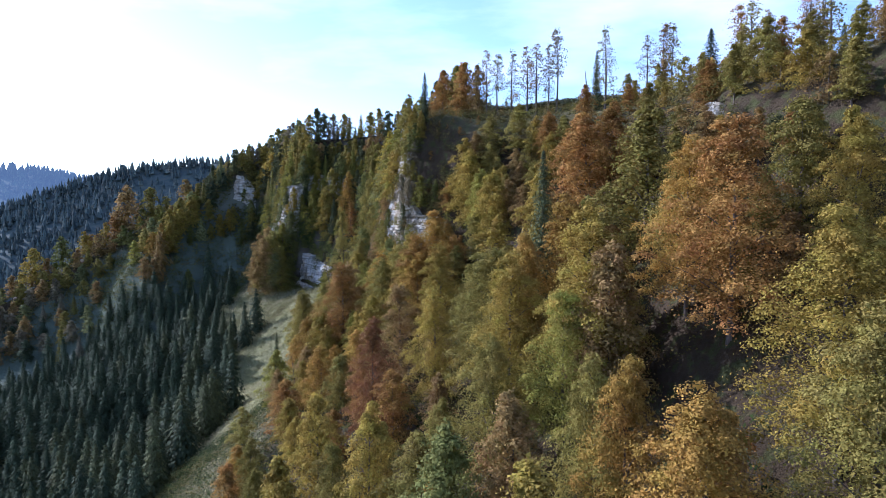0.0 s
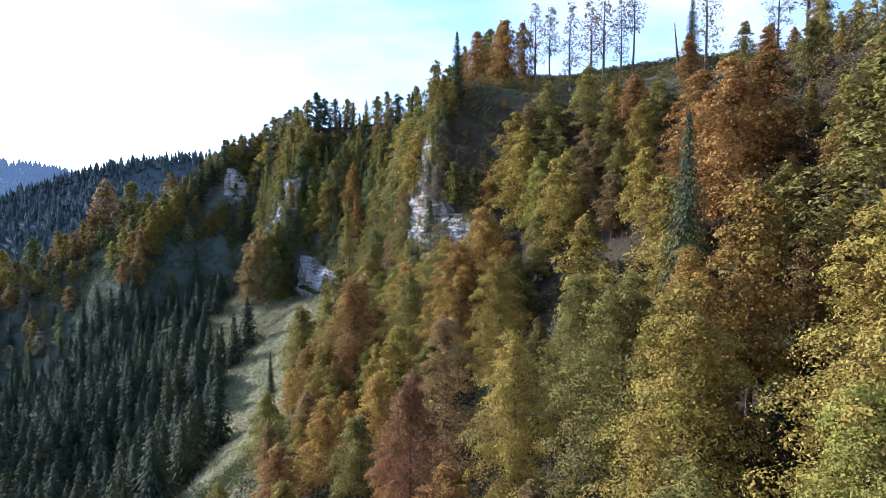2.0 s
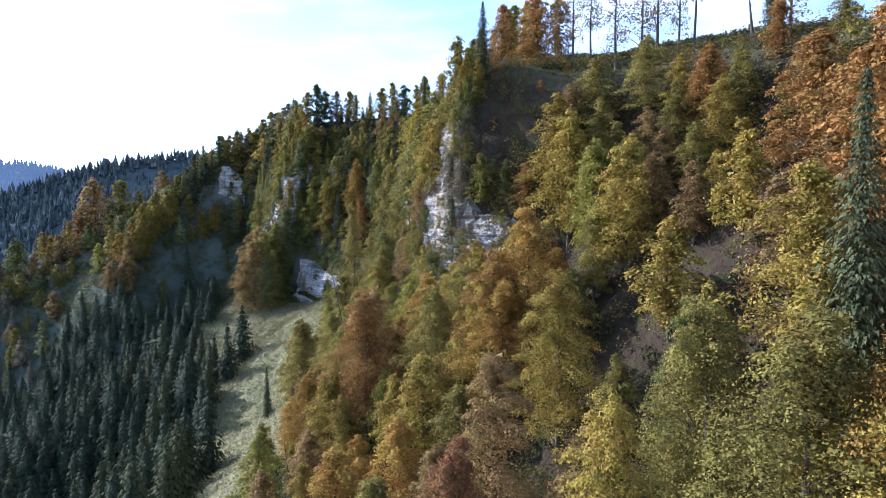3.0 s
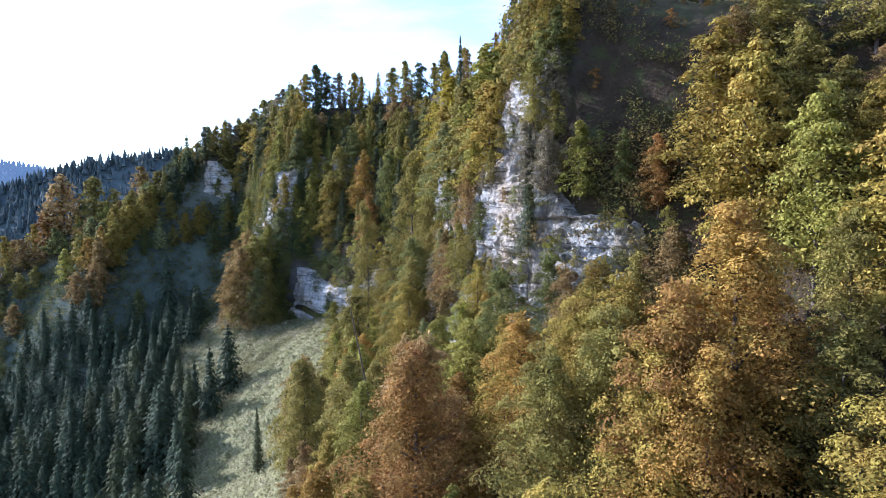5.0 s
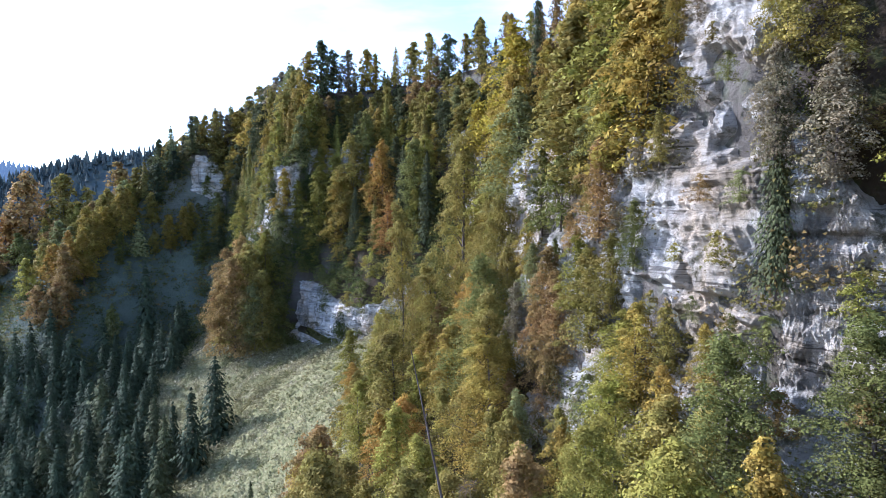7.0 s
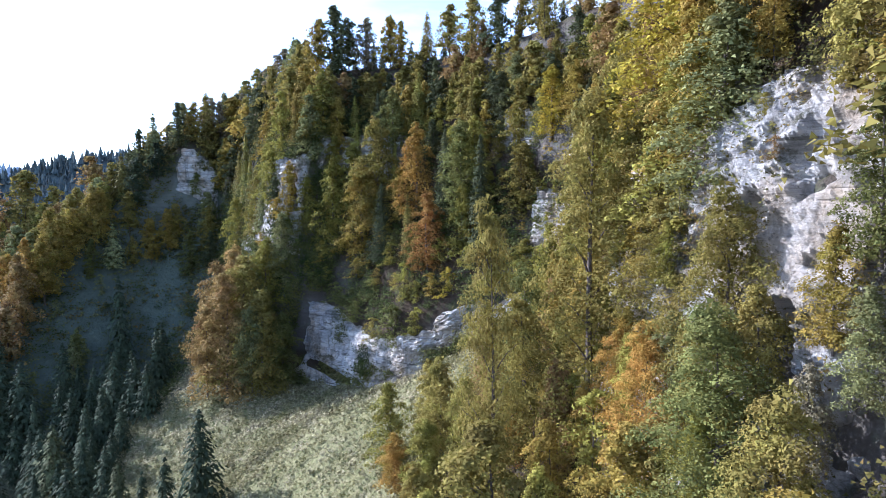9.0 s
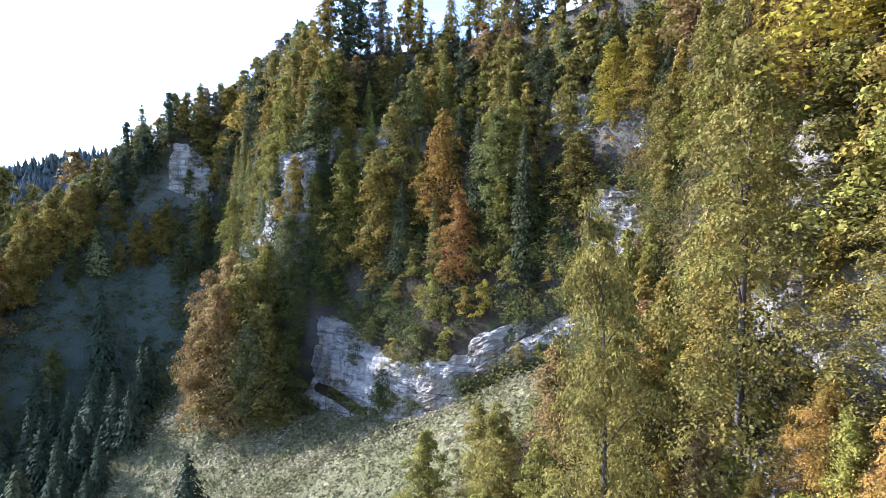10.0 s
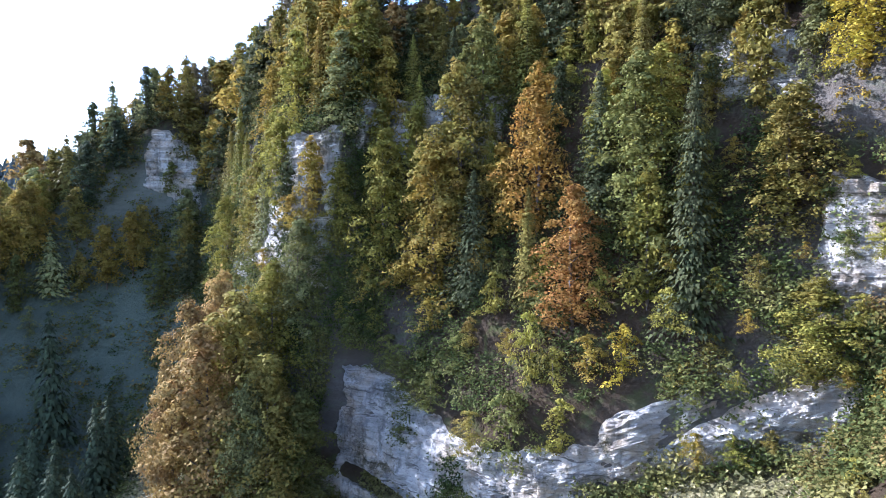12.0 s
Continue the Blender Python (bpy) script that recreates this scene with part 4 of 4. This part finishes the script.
plant("spruce", 45.9, 71.2, 4.0, "dark", "on the grassy crest", wide=1.6)
plant("stem", 46.8, 67.7, 4.0, "grey", "on the grassy crest", wide=1.2)
plant("crest", 47.4, 65.6, 5.6, "brown", "on the grassy crest")
plant("beech", 41.4, 88.4, 4.6, "gold", "on the grassy crest")
plant("beech", 41.0, 90.1, 4.2, "rust", "on the grassy crest")

# ---- woods that fill the slopes ----
scatter(1.5, 3.2, 2.9, 4.6, 80, 5.2, ["beech"], (8, 12), ["rust", "orange", "gold", "olive", "olive", "gold", "brown", "olive"], "in the beech wood", 1)
scatter(1.2, 2.6, 4.4, 5.85, 30, 3.4, ["beech"], (4, 7.5), ["gold", "olive", "rust", "olive", "brown"], "below the grassy crest", 12)
scatter(3.6, 4.85, 4.0, 5.2, 40, 2.8, ["beech_near"], (6, 10), ["olive", "gold", "brown", "rust", "olive"], "in the beech wood", 14)
scatter(3.9, 5.5, 5.0, 6.0, 40, 1.8, ["shrub"], (0.8, 2.0), ["brown", "olive", "grey", "rust"], "below the grassy crest", 15)
scatter(1.9, 3.3, 5.2, 5.98, 60, 2.4, ["beech", "beech", "shrub"], (2.2, 6.5), ["brown", "olive", "rust", "gold", "olive"], "below the grassy crest", 16)
scatter(3.2, 4.6, 3.05, 4.6, 34, 5.4, ["beech_near"], (7, 11), ["rust", "gold", "olive", "olive", "orange", "brown"], "in the beech wood", 11)
scatter(1.8, 4.9, 4.6, 5.75, 80, 3.6, ["beech"], (4.5, 7.5), ["rust", "brown", "gold", "olive", "rust", "olive"], "below the grassy crest", 21)
scatter(3.5, 5.8, 3.0, 3.95, 60, 3.7, ["beech", "beech", "slim"], (9, 13), ["gold", "olive", "orange", "lime", "gold", "brown"], "below the limestone wall", 34)
scatter(4.4, 8.8, 2.75, 3.8, 84, 4.1, ["beech", "slim", "slim"], (7, 11), ["olive", "gold", "brown", "olive", "orange", "lime"], "below the limestone wall", 2)
scatter(5.3, 5.97, 4.6, 5.5, 36, 1.7, ["slim"], (3.5, 7), ["olive", "gold", "green", "grey"], "clinging to the cliff", 29, True)
scatter(4.9, 5.8, 5.0, 5.8, 14, 3.2, ["slim_near"], (5, 9), ["olive", "brown", "gold", "green"], "above the limestone wall", 30, True)
scatter(5.75, 6.3, 4.3, 4.8, 12, 1.8, ["slim"], (3, 5.5), ["olive", "sage", "gold", "brown"], "clinging to the cliff", 33, True)
scatter(4.7, 7.1, 3.7, 5.3, 84, 2.4, ["slim", "slim", "slim", "shrub"], (3, 7.5), ["olive", "sage", "gold", "green", "lime", "brown"], "clinging to the cliff", 35, True)
scatter(6.25, 7.2, 3.6, 5.3, 66, 2.4, ["slim"], (5, 9), ["olive", "gold", "lime", "olive", "grey"], "clinging to the cliff", 22, True)
scatter(4.4, 6.2, 3.5, 4.3, 16, 3.2, ["slim", "shrub"], (3, 6), ["olive", "lime", "green", "gold"], "clinging to the cliff", 25, True)
scatter(4.5, 6.4, 4.2, 5.2, 26, 2.4, ["shrub"], (1.0, 2.4), ["olive", "lime", "green", "brown"], "on the rock ledges", 27, True)
scatter(7.4, 8.9, 4.3, 5.1, 20, 2.4, ["shrub"], (1.0, 2.2), ["olive", "lime", "green", "brown"], "on the rock ledges", 28, True)
scatter(8.4, 9.3, 3.9, 5.2, 34, 2.8, ["slim"], (5, 10), ["olive", "gold", "lime", "brown"], "clinging to the cliff", 23, True)
scatter(7.4, 8.8, 3.6, 4.5, 20, 3.0, ["slim", "shrub"], (3, 7), ["olive", "lime", "green", "gold"], "clinging to the cliff", 26, True)
scatter(9.3, 10.4, 3.2, 5.0, 40, 2.0, ["shrub"], (1.2, 2.4), ["olive", "lime", "green", "gold"], "on the rock ledges", 65, True)
scatter(5.6, 6.6, 3.9, 5.2, 26, 2.0, ["shrub"], (1.0, 2.3), ["olive", "sage", "green", "grey"], "on the rock ledges", 66, True)
scatter(4.3, 5.7, 5.1, 5.9, 14, 4.4, ["slim_near"], (7, 12), ["olive", "gold", "brown"], "above the limestone wall", 24)
scatter(7.0, 8.6, 3.8, 4.75, 46, 2.3, ["slim", "slim", "shrub"], (3, 7), ["olive", "sage", "gold", "green", "lime"], "clinging to the cliff", 37, True)
scatter(7.2, 8.9, 4.9, 5.8, 36, 2.4, ["slim", "shrub"], (4, 8), ["olive", "gold", "lime", "brown"], "clinging to the cliff", 36, True)
scatter(6.2, 10.0, 5.2, 6.4, 60, 4.0, ["slim"], (7, 10.5), ["olive", "gold", "olive", "needle", "brown", "lime"], "above the limestone wall", 4)
scatter(10.5, 13.8, 4.35, 5.1, 34, 3.8, ["slim", "spruce", "slim"], (8, 14), ["gold", "olive", "lime", "needle", "lime", "sage"], "in the wooded hollow", 5, True)
scatter(10.2, 13.6, 4.0, 4.5, 36, 2.2, ["shrub"], (2, 4.2), ["green", "lime", "olive", "green", "gold"], "on the hollow ledges", 51, True)
scatter(8.3, 12.6, 5.1, 6.0, 84, 2.8, ["slim_far", "beech_far"], (7, 10.5), ["needle", "olive", "olive", "brown", "olive", "gold"], "along the wooded rim", 63)
scatter(8.4, 9.5, 4.9, 5.5, 18, 2.6, ["slim", "slim_far"], (5, 9), ["olive", "gold", "lime", "needle"], "clinging to the cliff", 64, True)
scatter(10.0, 12.8, 5.0, 5.6, 40, 2.6, ["slim_far", "slim"], (6, 10), ["olive", "lime", "sage", "needle", "gold"], "in the wooded hollow", 62, True)
scatter(9.5, 12.0, 5.15, 6.4, 70, 3.2, ["spruce_far", "slim_far", "beech_far", "slim_far", "beech_far"], (8, 12), ["needle", "olive", "needle", "olive", "brown", "gold", "grey"], "along the wooded rim", 61)
scatter(12.0, 15.8, 5.15, 6.4, 110, 3.1, ["spruce_far", "slim_far", "beech_far", "slim_far", "beech_far"], (10, 14.5), ["needle", "olive", "needle", "sage", "gold", "olive", "grey"], "along the wooded rim", 6)
scatter(15.75, 16.35, 3.6, 5.6, 26, 4.2, ["beech_far"], (9, 13), ["gold", "peach", "olive", "lime", "sage"], "on the wooded rib", 71)
scatter(15.1, 16.0, 4.2, 5.6, 34, 3.6, ["slim_far", "spruce_far", "beech_far"], (8, 13), ["needle", "dark", "olive", "sage"], "on the shaded hillside", 73)
scatter(16.8, 18.7, 2.6, 4.4, 20, 5.5, ["beech_far", "spruce_far"], (7, 11), ["sage", "dark", "olive", "grey"], "on the distant spur", 74)
scatter(17.0, 18.7, 3.0, 5.6, 40, 5.0, ["beech_far"], (8, 12), ["sage", "brown", "olive", "grey"], "on the distant spur", 72)
scatter(15.5, 18.6, 4.6, 6.3, 50, 5.0, ["beech_far"], (8, 12), ["brown", "olive", "gold", "green", "green"], "on the distant spur", 7)
scatter(14.3, 15.7, 3.9, 4.4, 26, 3.8, ["beech_far", "slim_far", "slim_far"], (7, 12), ["olive", "green", "sage", "needle"], "on the shaded hillside", 8)
scatter(2.0, 7.6, 0.8, 2.02, 150, 4.8, ["spruce_far"], (13, 19), ["dark", "dark", "needle"], "in the spruce wood", 9)
scatter(7.6, 10.0, 0.6, 1.6, 50, 4.8, ["spruce_far"], (12, 17), ["dark", "dark", "needle"], "in the spruce wood", 93)
scatter(10.0, 14.5, 0.6, 1.4, 46, 4.6, ["spruce_far"], (12, 17), ["dark", "dark", "needle"], "in the spruce wood", 91)
scatter(14.3, 17.6, 0.8, 2.75, 84, 4.4, ["spruce_far"], (11, 15), ["dark"], "in the spruce wood", 92)


def wood(i0, i1, j0, j1, count, gap, hs, seed, label="dense dark spruce wood filling the valley", colour="dark"):
    """Spruces too many to tell apart, as one mass."""
    r = random.Random(seed)
    gg = loft(i0, i1, j0, j1, 10, 10)
    shapes = []
    for _, me in PATTERNS["spruce_far"]:
        v = np.empty(3 * len(me.vertices))
        me.vertices.foreach_get("co", v)
        shapes.append(v.reshape(-1, 3))
    parts, spots = [], []
    for _ in range(count * 8):
        p = gg[r.randrange(gg.shape[0]), r.randrange(gg.shape[1])] + np.array((r.uniform(-2.5, 2.5), r.uniform(-2.5, 2.5), 0))
        if any((p[0] - q[0]) ** 2 + (p[1] - q[1]) ** 2 < gap * gap for q in spots) or any((p[0] - q[0]) ** 2 + (p[1] - q[1]) ** 2 < 9 for q in STANDING):
            continue
        z = height(p[0], p[1])
        if z is None:
            continue
        spots.append(p)
        t, k = r.uniform(0, 6.28), r.uniform(*hs) / STD
        c, d = math.cos(t) * k, math.sin(t) * k
        v = shapes[len(spots) % 3]
        parts.append(np.stack([v[:, 0] * c - v[:, 1] * d + p[0], v[:, 0] * d + v[:, 1] * c + p[1], v[:, 2] * k + z], 1))
        if len(spots) >= count:
            break
    v = np.concatenate(parts)
    ob = new("spruce_wood", mesh_of("spruce_wood", v, np.arange(len(v)).reshape(-1, 3), NEEDLE))
    ob.color = (*COLOURS[colour], 1)
    tagged(ob, label, "woods", kind="stuff")


wood(14, 19, 0, 2, 120, 4.4, (8, 13), 95)
wood(3, 14, 0, 1, 150, 5.0, (12, 18), 96)
wood(7, 15, 6, 7, 170, 3.2, (3.5, 6.5), 97, "mixed wood along the rim behind the first trees", "needle")


# ---- small growth ----
# bare rock, where little grows: sections and rows
ROCKS = [(4.7, 7.0, 3.9, 5.25), (7.1, 8.4, 4.2, 5.2), (9.4, 10.1, 4.1, 4.9), (9.95, 10.7, 3.1, 3.75), (9.8, 10.5, 5.2, 5.6), (10.5, 12.45, 2.9, 4.08), (12.6, 13.4, 4.4, 5.0), (14.3, 15.05, 4.5, 5.05), (11.3, 12.5, 4.8, 5.15)]


def carpet(name, label, category, mat, i0, i1, j0, j1, count, per, size, spread, tall, seed, bare=None, upto=9.0, lift=0.9):
    """Low plants in clumps over part of the mountainside, joined in one mass."""
    r = np.random.default_rng(seed)
    gg = loft(i0, i1, j0, j1, 14, 14)
    a, b = r.uniform(0, gg.shape[0] - 1.01, count), r.uniform(0, gg.shape[1] - 1.01, count)
    ia, ib = a.astype(int), b.astype(int)
    fa, fb = (a - ia)[:, None], (b - ib)[:, None]
    p = (gg[ia, ib] * (1 - fa) + gg[ia + 1, ib] * fa) * (1 - fb) + (gg[ia, ib + 1] * (1 - fa) + gg[ia + 1, ib + 1] * fa) * fb
    m = normals(gg)
    m *= -np.sign((m * np.array((0.5, 0.6, -0.6))).sum(2, keepdims=True))
    nr = m[ia, ib]
    if bare is not None:
        ui, vj = i0 + a / 14, j0 + b / 14
        limit = np.full(count, bare)
        for w in ROCKS:
            limit[(ui > w[0]) & (ui < w[1]) & (vj > w[2]) & (vj < w[3])] = 0.5 if w[3] < 4.1 else 0.25 if w[0] > 9 else 0.03
        keep = np.array([rough((q[0], q[1], q[2]), 0.16, 3) > lim for q, lim in zip(p, limit)])
        p, nr = p[keep], nr[keep]
        a, b = a[keep], b[keep]
    low = j0 + b / 14 < upto + 0.25 * np.sin(a * 0.7)
    p, nr = p[low], nr[low]
    if lift < 0.5:      # grass grows from the ground itself
        p = np.array([BVH.find_nearest(Vector(q))[0] for q in p])
    k = len(p)
    s = r.uniform(0.5, 1.5, (k, 1, 1))
    q = r.normal(0, 1, (k, per, 3)) * s * spread
    q[..., 2] = np.abs(q[..., 2]) * tall
    pts = p[:, None] + q + nr[:, None] * lift
    up = unit(r.normal(0, 0.5, (k, per, 3)) + np.array((0, 0, 0.7)) + nr[:, None] * 0.5)
    me = leaves(name, pts.reshape(-1, 3), up.reshape(-1, 3), size * r.uniform(0.6, 1.4, k * per), mat)
    return tagged(new(name, me), label, category, kind="stuff")


carpet("undergrowth", "low bushes and saplings under the beeches", "undergrowth", BRUSH, 2, 5, 2, 6, 7000, 20, 0.19, 0.5, 0.9, 31, bare=-0.15)
carpet("undergrowth", "bushes and ferns clinging to the rocky wall", "undergrowth", BRUSH, 4, 10, 3, 6, 10000, 24, 0.17, 0.42, 1.3, 32, bare=-0.12)
carpet("undergrowth", "scrub and grass on the steep rocky slope", "undergrowth", BRUSH, 8, 10, 4, 6, 3500, 24, 0.2, 0.5, 1.0, 42, bare=-0.6)
carpet("undergrowth", "bushes and grass on the crag below the trees", "undergrowth", BUSH, 12, 14, 3, 5, 3600, 20, 0.22, 0.5, 0.9, 43, bare=-0.7)
carpet("undergrowth", "leafy bushes on the ledges of the hollow", "undergrowth", BUSH, 10, 14, 4, 6, 8000, 24, 0.21, 0.5, 1.3, 33, bare=-0.12)
carpet("undergrowth", "leafy bushes along the cave wall", "undergrowth", BUSH, 9, 14, 3, 5, 7000, 20, 0.22, 0.5, 1.0, 37, bare=-0.3)
carpet("undergrowth", "ferns and brambles coloured dark for the beeches' shade", "undergrowth", FERN, 1, 5, 2, 5, 9000, 18, 0.22, 0.5, 0.7, 40, bare=-9, upto=4.2)
carpet("meadow_herbs", "tall yellow-green herbs below the rock wall", "herbs", HERB, 9, 12, 3, 4, 5200, 11, 0.26, 0.42, 0.8, 41, upto=3.4, lift=0.15)
carpet("undergrowth", "scrub on the shaded hillside", "undergrowth", BRUSH, 13, 19, 3, 6, 6000, 9, 0.42, 0.6, 0.8, 34, bare=-0.15)
carpet("undergrowth", "low scrub and herbs on the shaded hillside", "undergrowth", BUSH, 14, 17, 2, 5, 7000, 12, 0.28, 0.42, 0.7, 45, bare=-0.35)
carpet("beech_wood", "beech wood on the slope behind", "woods", BRUSH, 0, 1, 2, 6, 420, 40, 1.3, 1.8, 3.0, 38)
carpet("meadow_grass", "dry tufted grass and herbs on the meadow", "grass", DRYGRASS, 5, 15, 1, 3, 30000, 5, 0.30, 0.36, 0.75, 35, lift=0.1)
carpet("meadow_grass", "thin grass and herbs between the woods", "grass", DRYGRASS, 1, 5, 1, 3, 7000, 5, 0.34, 0.4, 0.6, 44, lift=0.1)
carpet("crest_grass", "short dry grass along the crest", "grass", DRYGRASS, 1, 8, 6, 7, 5000, 6, 0.4, 0.45, 0.3, 36, lift=0.05)


# ---- dead stems ----
def snag(x, y, h, lean_x, lean_y, stubs, label, seed, r0=0.2):
    r = random.Random(seed)
    z = height(x, y) - 0.5
    stem = [((x + lean_x * f, y + lean_y * f, z + h * f), r0 * (1 - 0.85 * f)) for f in [i / 8 for i in range(9)]]
    paths = [stem]
    for _ in range(stubs):
        f = r.uniform(0.4, 0.97)
        t, ln = r.uniform(0, 6.28), r.uniform(0.5, 1.8) * (1.15 - f)
        o = (x + lean_x * f, y + lean_y * f, z + h * f)
        paths.append([(o, 0.05), ((o[0] + ln * math.cos(t), o[1] + ln * math.sin(t), o[2] + 0.2 * ln), 0.015)])
    ob = new("dead_tree", tube(paths, 6))
    return tagged(ob, label, "dead tree")


snag(-23.0, 134.5, 20.0, -4.0, 1.0, 10, "tall leaning bare dead trunk among the trees", 1, 0.16)
snag(-27.5, 113.0, 9.0, -1.2, 1.0, 4, "bare leaning dead pole at the wood's edge", 2, 0.14)
snag(28.5, 120.5, 8.0, -0.8, 0.3, 22, "broken dead tree with bare twisted branches", 3, 0.28)
snag(61.0, 91.0, 11.0, 0.2, 0.1, 9, "thin bare stem standing on the crest", 4, 0.12)
snag(-7.5, 127.5, 7.0, 1.8, 0.6, 5, "pale dead stem leaning from the rock wall", 5, 0.12)
